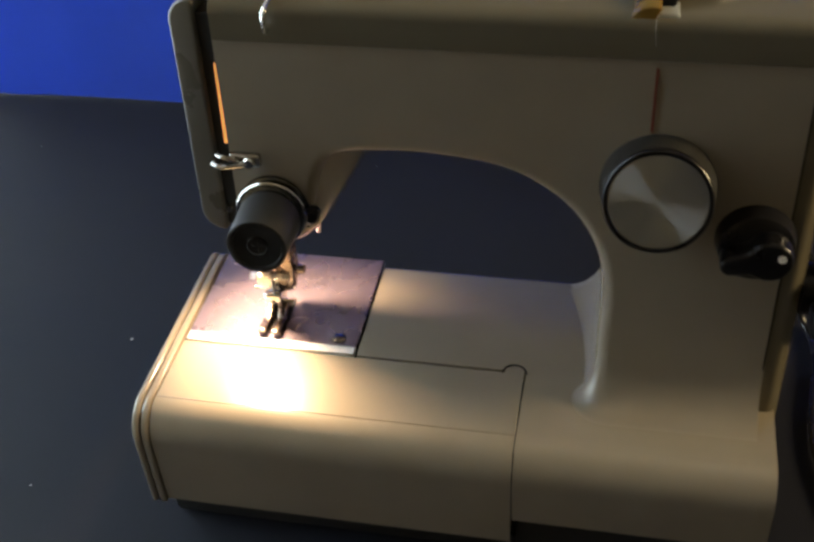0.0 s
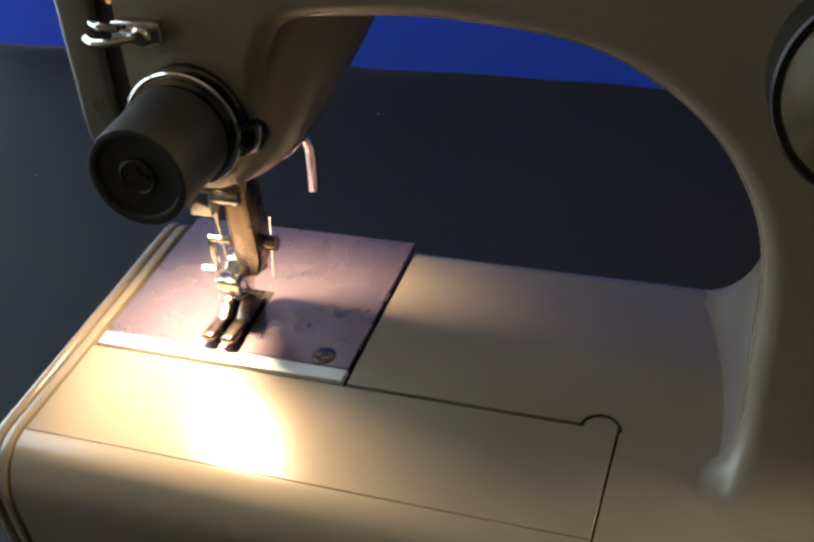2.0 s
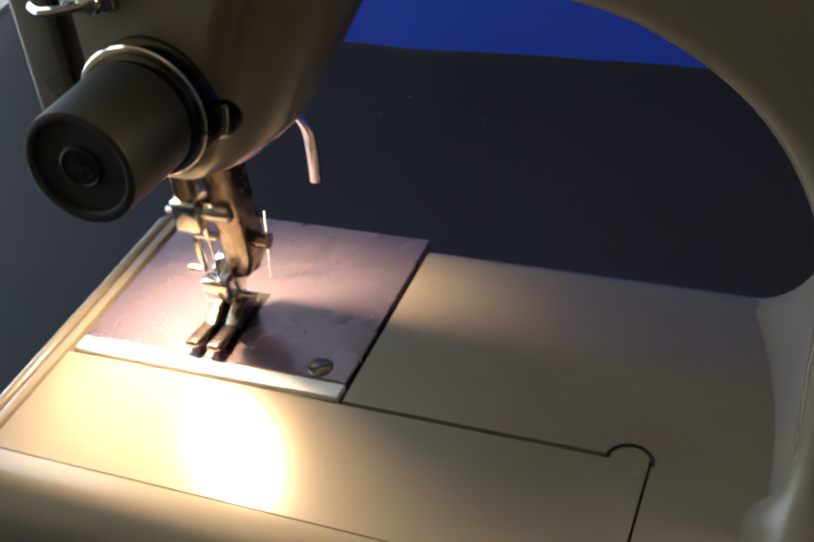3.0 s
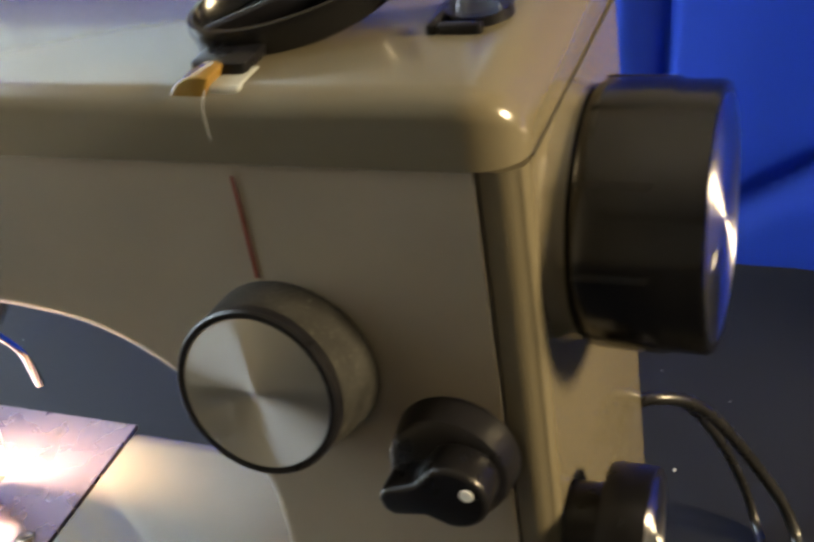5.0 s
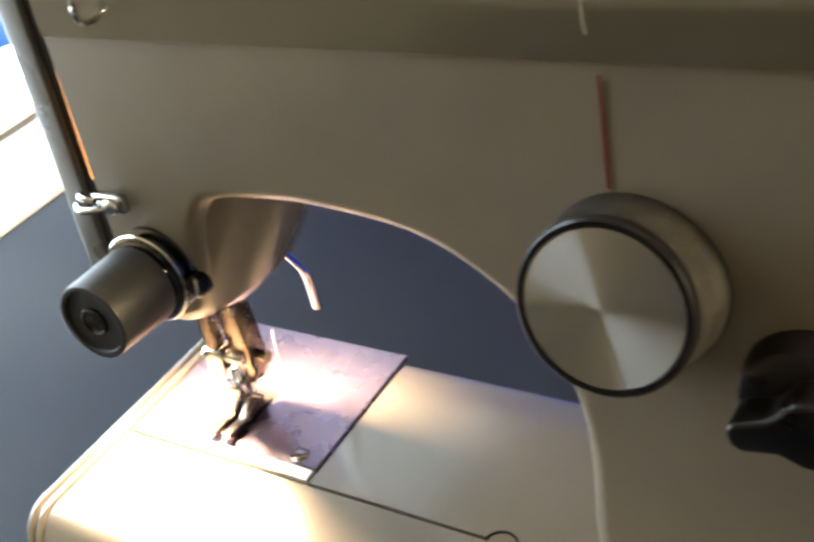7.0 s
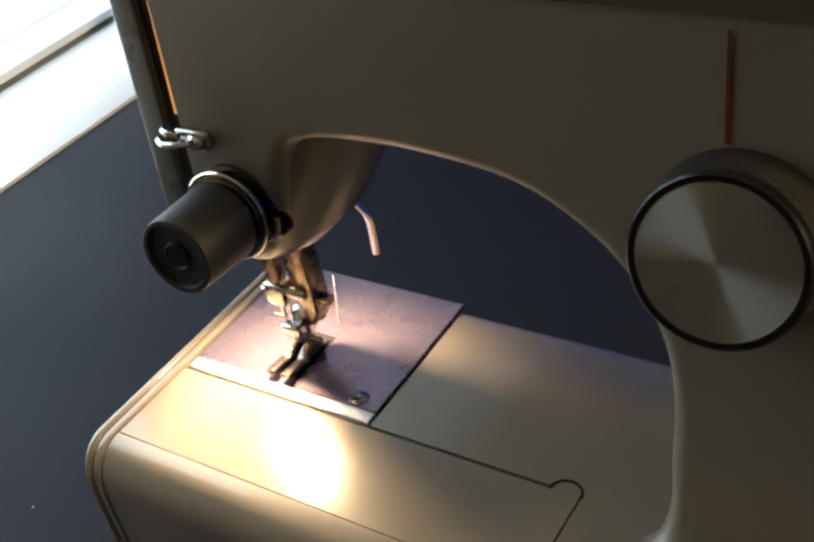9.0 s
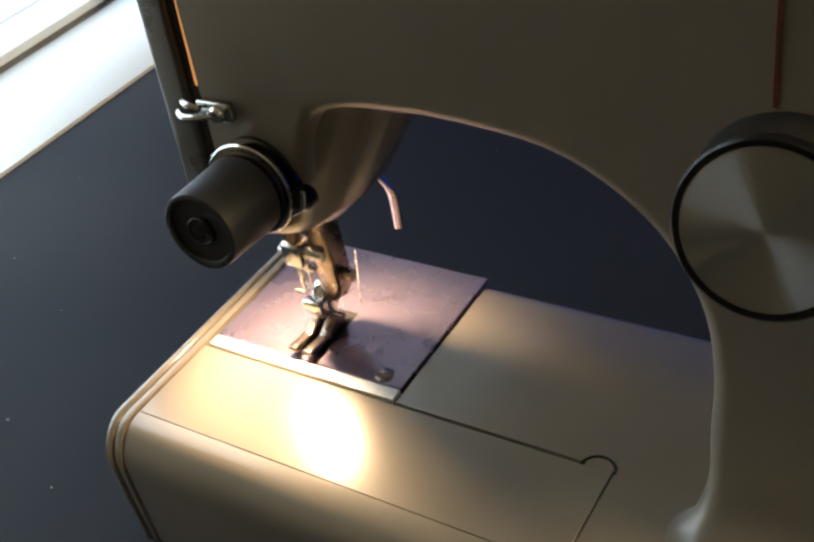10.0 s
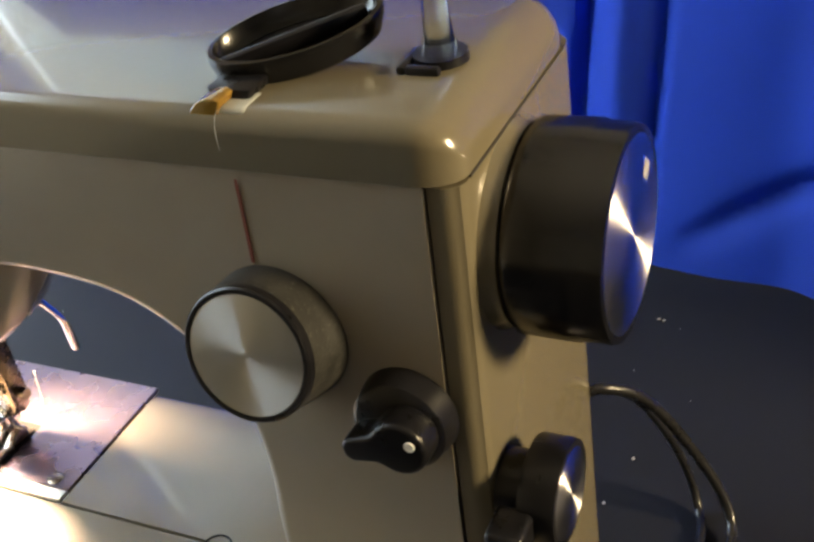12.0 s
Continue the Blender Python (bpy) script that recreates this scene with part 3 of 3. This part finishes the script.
def build_top():
    prof = [(0.104, 0.2690)] + [(0.094 + 0.010 * math.cos(radians(a)), 0.277 + 0.010 * math.sin(radians(a))) for a in range(0, 91, 15)]
    prof += [(0.0078 + 0.0066 * math.cos(radians(a)), 0.2806 + 0.0064 * math.sin(radians(a))) for a in range(90, 181, 9)] + [(0.0004, 0.2690)]
    bm = bmesh.new()
    # the right end is rounded over, the left end is cut straight at the slot
    stations = [(-0.0475, 0.0)] + [(x, 0.0) for x in (0.0, 0.05, 0.1, 0.15, 0.195)] + [(0.2006 + 0.014 * math.sin(radians(a)), 0.014 * (1 - math.cos(radians(a)))) for a in range(0, 91, 10)]
    rings = []
    for x, inset in stations:
        ring = []
        for y, z in prof:
            k = max(0.0, (z - 0.2690) / 0.018)
            ring.append(bm.verts.new((x, y + inset * (0.75 if y < 0.05 else -0.75), z - inset * 0.9 * k)))
        rings.append(ring)
    for p, q in zip(rings, rings[1:]):
        for i in range(len(p)):
            bm.faces.new((p[i], p[(i + 1) % len(p)], q[(i + 1) % len(p)], q[i]))
    bm.faces.new(rings[0])
    bm.faces.new(rings[-1])
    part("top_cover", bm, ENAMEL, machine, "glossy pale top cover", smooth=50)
    part("cover_seam", box(-0.046, 0.2040, 0.004, 0.100, 0.2655, 0.2695), GAP, machine)
    part("side_seam", box(0.2000, 0.2149, 0.0100, 0.0980, 0.2681, 0.2692), GAP, machine)
    # left end of the head beside the lever slot
    out = [(-0.0546, 0.1690), (-0.0546, 0.2840)] + arc(-0.0570, 0.2760, 0.010, 75, 180, 8) + arc(-0.0570, 0.1790, 0.010, 180, 270, 8)
    bm = prism(out, FRONT, 0.070, "y", LEAN, bevel=0.0040, segments=4, angle=50)
    part("face_plate", bm, SLATE, machine, "grey-brown end cover of the head")
    part("lever_slot", prism([(-0.0545, 0.172), (-0.0484, 0.172), (-0.0484, 0.280), (-0.0545, 0.280)], FRONT + 0.0016, 0.060, "y", LEAN), GAP, machine, "dark slot of the take-up lever")
    # this strip glows by itself, in place of bulb light leaking through the slot
    part("slot_glow_strip", prism([(-0.0500, 0.2170), (-0.0488, 0.2170), (-0.0486, 0.2570), (-0.0492, 0.2570)], FRONT + 0.0008, FRONT + 0.0030, "y", LEAN), SLOTGLOW, machine, "glowing orange strip standing in for bulb light in the slot")
    # thread clip on the top edge
    clip = tube(curve([(-0.0215, 0.0030, 0.2745), (-0.0215, -0.0040, 0.2765), (-0.0210, -0.0035, 0.2850), (-0.0200, 0.004, 0.2880), (-0.0200, 0.010, 0.2880)], 5), 0.0010, 8)
    part("thread_clip", clip, CHROME, machine, "bent chrome thread clip")


def build_fittings():
    # pattern dial on the panel
    m = on_panel(0.1458, 0.2104) @ pose(0, 0, 0, -11.0, 0, 0) @ Matrix.Diagonal((0.955, 0.955, 1, 1))
    dial = lathe([(0.0, -0.0060), (0.0264, -0.0060), (0.0262, 0.004), (0.0246, 0.0168), (0.0242, 0.0185), (0.0, 0.0185)], 60, 60, 0.0005, (2, 3))
    dial_ob = part("pattern_dial", dial, DIALGREY, machine, "large grey dial with a brushed metal face", at=m)
    part("dial_rim", lathe([(0.0218, 0.0180), (0.0243, 0.0180), (0.0241, 0.0205), (0.0234, 0.0212), (0.0219, 0.0211)], 60), BLACK, dial_ob)
    face = lathe([(0.0, 0.0), (0.0100, 0.0), (0.0216, 0.0), (0.0221, -0.0006)], 60)
    part("dial_face", face, BRUSHED, dial_ob, "radially brushed aluminium disc", at=pose(0, 0, 0.0209))
    # stitch selector
    m = on_panel(0.1895, 0.1868)
    sel = lathe([(0.0, 0.0), (0.0172, 0.0), (0.0168, 0.0035), (0.0160, 0.0085), (0.0140, 0.0100), (0.0, 0.0100)], 44)
    sel_ob = part("selector_knob", sel, BLACK, machine, "black selector knob with a wing grip and white dot", at=m)
    wing = prism(arc(0.0050, 0.0, 0.0098, -115, 115, 14) + [(-0.0040, 0.0052), (-0.0130, 0.0046), (-0.0155, 0.0020), (-0.0155, -0.0020), (-0.0130, -0.0046), (-0.0040, -0.0052)], 0.0090, 0.0205, "z", bevel=0.0018, segments=3)
    part("wing_grip", wing, BLACK, sel_ob, at=pose(0, 0, 0, 0, 0, 14))
    part("dot", lathe([(0.0, 0.0), (0.0018, 0.0), (0.0018, 0.0005), (0.0, 0.0006)], 20), WHITE, sel_ob, at=pose(0.0095, 0.0040, 0.0205))
    # tension knob on the head
    m = Matrix.Translation((-0.0292, face_y(0.185), 0.1852)) @ Matrix.Rotation(radians(86.0), 4, "X") @ pose(0, 0, 0, 0, 3.0, 0)
    collar = lathe([(0.0, -0.002), (0.0166, -0.002), (0.0164, 0.0020), (0.0140, 0.0030), (0.0140, 0.0046), (0.0156, 0.0050), (0.0156, 0.0060), (0.0142, 0.0065), (0.0142, 0.0078), (0.0154, 0.0082), (0.0154, 0.0092), (0.0140, 0.0096), (0.0140, 0.0112), (0.0, 0.0112)], 44)
    ten = part("tension_knob", collar, BLACKCHROME, machine, "black tension knob on chrome discs", at=m)
    cap = lathe([(0.0, 0.0115), (0.0144, 0.0105), (0.0148, 0.0116), (0.0142, 0.0335), (0.0137, 0.0348), (0.0126, 0.0352), (0.0116, 0.0349), (0.0112, 0.0338), (0.0, 0.0334)], 64, 64, 0.0003, (2, 3))
    part("tension_disc", lathe([(0.0120, 0.0066), (0.0166, 0.0068), (0.0170, 0.0073), (0.0166, 0.0078), (0.0120, 0.0080), (0.0120, 0.0066)], 48), CHROME, ten, "bright chrome tension disc")
    part("knob_cap", cap, KNOBGREY, ten, "ribbed faded black cap")
    medal = lathe([(0.0, 0.0330), (0.0052, 0.0330), (0.0052, 0.0343), (0.0046, 0.0346), (0.0042, 0.0340), (0.0, 0.0340)], 28)
    box(-0.0030, 0.0030, -0.0006, 0.0006, 0.0339, 0.0344, into=medal)
    box(-0.0006, 0.0006, -0.0030, 0.0030, 0.0339, 0.0344, into=medal)
    part("knob_centre", medal, DIALGREY, ten)
    part("spring_arm", tube(curve([(0.017, -0.006, 0.008), (0.022, -0.002, 0.0085), (0.0235, 0.004, 0.009)], 5), 0.0008, 8), CHROME, ten)
    part("stop_stud", lathe([(0, 0), (0.0042, 0), (0.0042, 0.004), (0.003, 0.0052), (0, 0.0054)], 20), BLACK, ten, at=pose(0.0182, -0.003, 0.0))
    # thread guide clip across the slot
    gm = Matrix.Translation((-0.0440, face_y(0.2115) - 0.0010, 0.2115))
    g = box(-0.0030, 0.0120, -0.0040, 0.0, -0.0034, 0.0034, 0.0014, 3)
    tube(curve([(-0.0110, -0.0040, -0.0020), (-0.0070, -0.0062, -0.0022), (-0.0020, -0.0062, -0.0016), (0.0060, -0.0052, 0.0)], 5), 0.0013, 8, into=g)
    tube(curve([(-0.0085, -0.0030, 0.0022), (-0.0045, -0.0056, 0.0026), (0.0010, -0.0052, 0.0020)], 5), 0.0012, 8, into=g)
    gob = part("thread_guide", g, DARKCHROME, machine, "chrome wire thread guide", at=gm)
    part("guide_screw", lathe([(0, 0), (0.0030, 0), (0.0030, 0.0012), (0.0022, 0.0022), (0, 0.0024)], 20), CHROME, gob, at=pose(0.0070, -0.0040, 0.0, 90))
    part("lower_guide", tube([(-0.0515, face_y(0.186) - 0.001, 0.184), (-0.0500, face_y(0.186) - 0.006, 0.185)], 0.0016, 10), CHROME, machine)
    # presser lever behind the head
    lev = tube(curve([(-0.0420, 0.0540, 0.165), (-0.0365, 0.0595, 0.150), (-0.0325, 0.0660, 0.133), (-0.0352, 0.0700, 0.1120)], 6), 0.0021, 10, flat=0.7)
    part("presser_lever", lev, CHROME, machine, "curved chrome presser lever")
    # second knob on the side, with its stop tab
    m = Matrix.Translation((0.2146, 0.0080, 0.1510)) @ Matrix.Rotation(radians(90), 4, "Y")
    kn = lathe([(0.0, 0.0), (0.0120, 0.0), (0.0120, 0.0095), (0.0182, 0.0100), (0.0190, 0.0112), (0.0190, 0.0205), (0.0182, 0.0225), (0.0, 0.0225)], 44, 44, 0.0004, (4, 5))
    kob = part("length_knob", kn, BLACK, machine, "black side knob with a bright metal face", at=m)
    part("knob_face", lathe([(0.0, 0.0006), (0.0080, 0.0006), (0.0150, 0.0006), (0.0162, -0.0004)], 44), BRIGHT, kob, at=pose(0, 0, 0.0226))
    tab = box(-0.0060, 0.0060, -0.0300, -0.0150, 0.0030, 0.0160, 0.0022, 3)
    part("stop_tab", tab, BLACK, kob)
    # underside lamp
    part("bulb", lathe([(0, 0), (0.004, 0.001), (0.0055, 0.006), (0.004, 0.011), (0, 0.0125)], 20), BULB, machine, "glowing warm bulb", at=pose(-0.066, 0.040, 0.1655))


def build_spool_gear():
    # oval black dish on the top cover, on a stem at its front
    sx, sy, cx, cy, z = 0.0275, 0.0140, 0.1490, 0.0385, 0.2870
    dish = bmesh.new()
    prof = [(0.80, 0.0), (0.86, -0.0035), (0.97, -0.0020), (1.03, 0.0035), (1.02, 0.0060), (0.96, 0.0062), (0.93, 0.0030), (0.80, 0.0)]
    turn = radians(30)
    rings = []
    for k in range(56):
        a = 2 * math.pi * k / 56
        ring = []
        for s, h in prof[:-1]:
            x, y = sx * s * math.cos(a), sy * s * math.sin(a)
            ring.append(dish.verts.new((cx + x * math.cos(turn) - y * math.sin(turn), cy + x * math.sin(turn) + y * math.cos(turn), z + 0.006 + h + 0.26 * (x * math.sin(turn) + y * math.cos(turn)))))
        rings.append(ring)
    for k in range(56):
        p, q = rings[k], rings[(k + 1) % 56]
        for i in range(len(p)):
            dish.faces.new((p[i], p[(i + 1) % len(p)], q[(i + 1) % len(p)], q[i]))
    holder = part("spool_dish", dish, WHEELBLACK, machine, "black oval spool holder on the top cover")
    bar = box(-0.024, 0.024, -0.0016, 0.0016, 0.0, 0.006, 0.001)
    part("cross_bar", bar, BLACK, holder, at=pose(cx, cy, z + 0.005, 14.5, 0, 0) @ pose(0, 0, 0, 0, 0, 38))
    part("dish_floor", lathe([(0.0, -0.001), (0.9, -0.001), (0.95, 0.001), (0.0, 0.001)], 40), BLACK, holder, at=pose(cx, cy, 0.2915, 14.5, 0, 0) @ Matrix.Rotation(turn, 4, "Z") @ Matrix.Diagonal((sx, sy, 1, 1)))
    stem = prism([(0.1360, 0.2800), (0.1430, 0.2800), (0.1470, 0.2905), (0.1305, 0.2905)], 0.0110, 0.0270, "y", bevel=0.0015, segments=2)
    part("stem", stem, BLACK, holder)
    amber = prism([(0.1272, 0.2790)] + arc(0.1372, 0.2805, 0.0100, 185, 70, 8) + [(0.1370, 0.2815), (0.1330, 0.2790)], 0.0035, 0.0165, "y", bevel=0.0015, segments=3)
    part("amber_tab", amber, AMBER, holder, "amber translucent plastic tab")
    part("clear_insert", box(0.1350, 0.1480, 0.0042, 0.0170, 0.2800, 0.2874, 0.0016, 3), WHITEPL, holder, "clear plastic insert")
    part("loose_thread", tube(curve([(0.140, 0.014, 0.2885), (0.1392, 0.0045, 0.2878), (0.1385, 0.0012, 0.2830), (0.1395, -0.0006, 0.2760)], 6), 0.00009, 6), LINT, holder, "fine loose white thread")
    # clip with a clear spool pin
    base = bmesh.new()
    box(0.1870, 0.1980, 0.0330, 0.0360, 0.2860, 0.2895, 0.001, into=base)
    box(0.1840, 0.1870, 0.0330, 0.0490, 0.2860, 0.2895, 0.001, into=base)
    lathe([(0.0, 0.0), (0.0088, 0.0), (0.0084, 0.0034), (0.0, 0.0036)], 28, into=base, m=pose(0.1940, 0.0450, 0.2862))
    pin = part("pin_base", base, BLACK, machine, "black clip holding a clear spool pin")
    part("spool_pin", lathe([(0.0, 0.0), (0.0060, 0.0), (0.0048, 0.004), (0.0040, 0.012), (0.0036, 0.030), (0.0030, 0.045), (0.0, 0.046)], 20), CLEAR, pin, "clear plastic spool pin", at=pose(0.1940, 0.0450, 0.2896))


def build_wheel():
    m = Matrix.Translation((0.2146, 0.0405, 0.2340)) @ Matrix.Rotation(radians(90), 4, "Y")
    part("wheel_boss", lathe([(0.0, -0.002), (0.0350, -0.002), (0.0343, 0.0010), (0.0335, 0.0022), (0.0330, 0.0052), (0.0, 0.0052)], 56), ENAMEL, machine, "raised cream boss behind the handwheel", at=m)
    wheel = lathe([(0.0, 0.0050), (0.0290, 0.0050), (0.0328, 0.0058), (0.0343, 0.0076), (0.0347, 0.0100), (0.0349, 0.0255), (0.0343, 0.0268), (0.0343, 0.0355), (0.0337, 0.0370), (0.0322, 0.0372), (0.0, 0.0368)], 72)
    wob = part("handwheel", wheel, WHEELBLACK, machine, "black handwheel with a brushed metal face", at=m)
    part("wheel_face", lathe([(0.0, 0.0005), (0.0150, 0.0005), (0.0300, 0.0005), (0.0320, -0.0004)], 72), BRIGHT, wob, at=pose(0, 0, 0.0372))
    for k in range(10):
        a = 2 * math.pi * k / 10
        part("grip_ridge", box(0.0343, 0.0351, -0.0003, 0.0003, 0.0072, 0.0252, 0.0003, 1), BLACK, wob, at=Matrix.Rotation(a, 4, "Z"))
    worn = lathe([(0.0, 0.0), (0.6, 0.0), (1.0, 0.0)], 20, m=Matrix.Rotation(radians(73), 4, "Z") @ Matrix.Translation((0.0215, 0.0, 0.03785)) @ Matrix.Diagonal((0.0034, 0.0019, 1, 1)))
    part("worn_spot", worn, MATT, wob, "pale scuffed spot on the metal face")
    return wob


def build_needle():
    # presser bar and foot stand still
    bar = lathe([(0.0, 0.0), (0.0038, 0.0), (0.0038, 0.078), (0.0, 0.078)], 20, m=pose(-0.0425, 0.0320, 0.1040))
    foot = part("presser_bar", bar, BROWNSTEEL, machine, "steel presser bar with an open-toe foot")
    block = prism([(-0.0480, 0.1010), (-0.0400, 0.1030), (-0.0375, 0.1100), (-0.0378, 0.1550), (-0.0390, 0.1590), (-0.0465, 0.1590), (-0.0480, 0.1540)], 0.0265, 0.0375, "y", bevel=0.0018, segments=3)
    hoop = box(-0.0560, -0.0470, 0.0250, 0.0275, 0.1175, 0.1200, 0.0008)
    box(-0.0560, -0.0540, 0.0250, 0.0275, 0.1040, 0.1200, 0.0008, into=hoop)
    tube([(-0.0560, 0.0262, 0.1045), (-0.0605, 0.0255, 0.1050)], 0.0011, 8, into=hoop)
    part("needle_guard", hoop, CHROME, foot, "thin chrome needle guard")
    part("clamp_block", block, BROWNSTEEL, foot)
    ankle = prism([(0.0240, 0.0960), (0.0250, 0.1020), (0.0300, 0.1080), (0.0355, 0.1080), (0.0340, 0.0960), (0.0300, 0.0920)], -0.0535, -0.0455, "x", bevel=0.0014, segments=2)
    part("ankle", ankle, CHROME, foot)
    part("foot_clamp", box(-0.0545, -0.0448, 0.0205, 0.0262, 0.0970, 0.1046, 0.0014, 3), CHROME, foot, "bright chrome foot clamp")
    for x0 in (-0.0562, -0.0486):
        toe = prism([(0.0095, 0.0868), (0.0070, 0.0885), (0.0075, 0.0905), (0.0110, 0.0900), (0.0190, 0.0890), (0.0250, 0.0925), (0.0320, 0.0930), (0.0330, 0.0868)], x0, x0 + 0.0050, "x", bevel=0.0011, segments=3)
        part("toe", toe, BROWNSTEEL, foot)
    part("foot_pin", tube([(-0.0575, 0.0285, 0.0945), (-0.0405, 0.0285, 0.0945)], 0.0012, 10), CHROME, foot)
    sc = lathe([(0, 0), (0.0030, 0), (0.0030, 0.005), (0, 0.005)], 20, 20, 0.0004, (1, 2), m=pose(-0.0380, 0.0320, 0.1150, 0, 90, 0))
    part("foot_screw", sc, STEEL, foot)
    part("needle_thread", tube(curve([(-0.0470, 0.0480, 0.0860), (-0.0455, 0.0482, 0.098), (-0.0438, 0.0486, 0.1130)], 5), 0.0003, 6), WHITE, foot, "white thread end")
    # needle bar with clamp and needle
    nb = lathe([(0.0, 0.0), (0.0037, 0.0), (0.0037, 0.075), (0.0, 0.075)], 20)
    bar_ob = part("needle_bar", nb, BROWNSTEEL, machine, "moving steel needle bar", at=pose(-0.0530, 0.0255, 0.1140))
    cl = box(-0.0045, 0.0045, -0.0045, 0.0045, -0.0060, 0.0050, 0.0012, 3)
    part("needle_clamp", cl, CHROME, bar_ob)
    part("clamp_screw", lathe([(0, 0), (0.0028, 0), (0.0028, 0.009), (0.0022, 0.0095), (0, 0.0095)], 20, 20, 0.0003, (1, 2), m=pose(0.0040, 0, 0, 0, 90, 0)), CHROME, bar_ob)
    part("needle", lathe([(0.0, -0.0340), (0.0004, -0.0310), (0.0005, -0.012), (0.0010, -0.010), (0.0010, -0.005), (0, -0.005)], 12, m=pose(0.003, 0, 0)), CHROME, bar_ob)
    part("thread_eye", tube([(-0.0075, -0.002, 0.0), (-0.004, -0.002, 0.001)], 0.0009, 8), CHROME, bar_ob)
    return bar_ob


build_bed()
build_body()
build_top()
build_fittings()
build_spool_gear()
handwheel = build_wheel()
needle_bar = build_needle()


# ---- loose things ----
def build_cord():
    pts = curve([(0.2050, 0.1060, 0.1020), (0.2180, 0.1120, 0.1050), (0.2330, 0.1250, 0.0900), (0.2500, 0.1400, 0.0500), (0.2650, 0.1440, 0.0150), (0.2700, 0.1250, 0.0045), (0.2680, 0.0600, 0.0040), (0.2900, -0.0200, 0.0040), (0.36, -0.09, 0.0040)], 8)
    tagged(part("power_cord", tube(pts, 0.0026, 10), CORD), "glossy black power cord looping to the table", "cord")
    pts = curve([(0.2050, 0.1080, 0.0990), (0.2160, 0.1150, 0.1010), (0.2280, 0.1300, 0.0850), (0.2400, 0.1500, 0.0400), (0.2500, 0.1500, 0.0060), (0.2560, 0.1200, 0.0035), (0.2500, 0.0400, 0.0035), (0.27, -0.05, 0.0035)], 8)
    tagged(part("power_cord", tube(pts, 0.0021, 10), CORD), "thin black cable beside the power cord", "cord")


def build_lint():
    bm = bmesh.new()
    rng = random.Random(5)
    spots = [(0.1968, 0.2968), (0.2000, 0.2960), (0.2114, 0.1764), (0.2050, 0.1420), (-0.1781, 0.0781), (-0.2508, -0.0219)]
    spots += [(rng.uniform(-0.4, 0.6), rng.uniform(-0.15, 0.33)) for _ in range(60)]
    for i, (x, y) in enumerate(spots):
        if -0.11 < x < 0.22 and -0.07 < y < 0.115:
            continue
        s = 0.0009 if i < 6 else rng.uniform(0.0002, 0.0005)
        bmesh.ops.create_icosphere(bm, subdivisions=1, radius=s, matrix=pose(x, y, s * 0.6, 0, 0, rng.uniform(0, 90)) @ Matrix.Diagonal((rng.uniform(0.8, 1.8), 1, 0.6, 1)))
    tagged(part("lint", bm, LINT), "small pale lint specks on the table", "lint", kind="stuff")


build_cord()
build_lint()

# turns of the handwheel, counted at times; the needle is lowest at whole turns
TURNS = [(0.0, 0.0), (0.1, 0.45), (0.2, 0.88), (0.4, 1.0), (0.6, 1.06), (0.8, 1.33), (1.05, 1.5), (1.3, 1.64), (1.65, 2.0), (1.85, 2.25), (2.15, 2.5), (2.4, 2.70),
         (2.75, 3.0), (3.7, 4.0), (4.55, 5.0), (5.40, 6.0), (6.18, 7.0), (6.92, 8.0), (7.62, 9.0), (8.38, 10.0), (9.12, 11.0), (9.82, 12.0), (10.53, 13.0), (11.2, 14.0), (11.88, 15.0), (12.0, 15.16)]


def turned(t):
    for (t0, a), (t1, b) in zip(TURNS, TURNS[1:]):
        if t <= t1:
            return a + (b - a) * (t - t0) / (t1 - t0)
    return TURNS[-1][1]


def motions():
    base_bar, base_wheel = needle_bar.matrix_basis.copy(), handwheel.matrix_basis.copy()
    steps = [i * 0.1 for i in range(121)]
    walk(needle_bar, [(t, Matrix.Translation((0, 0, 0.0135 * (1 - math.cos(2 * math.pi * turned(t))))) @ base_bar) for t in steps])
    steps = [i * 0.05 for i in range(241)]
    walk(handwheel, [(t, base_wheel @ Matrix.Rotation(2 * math.pi * turned(t), 4, "Z")) for t in steps])


motions()
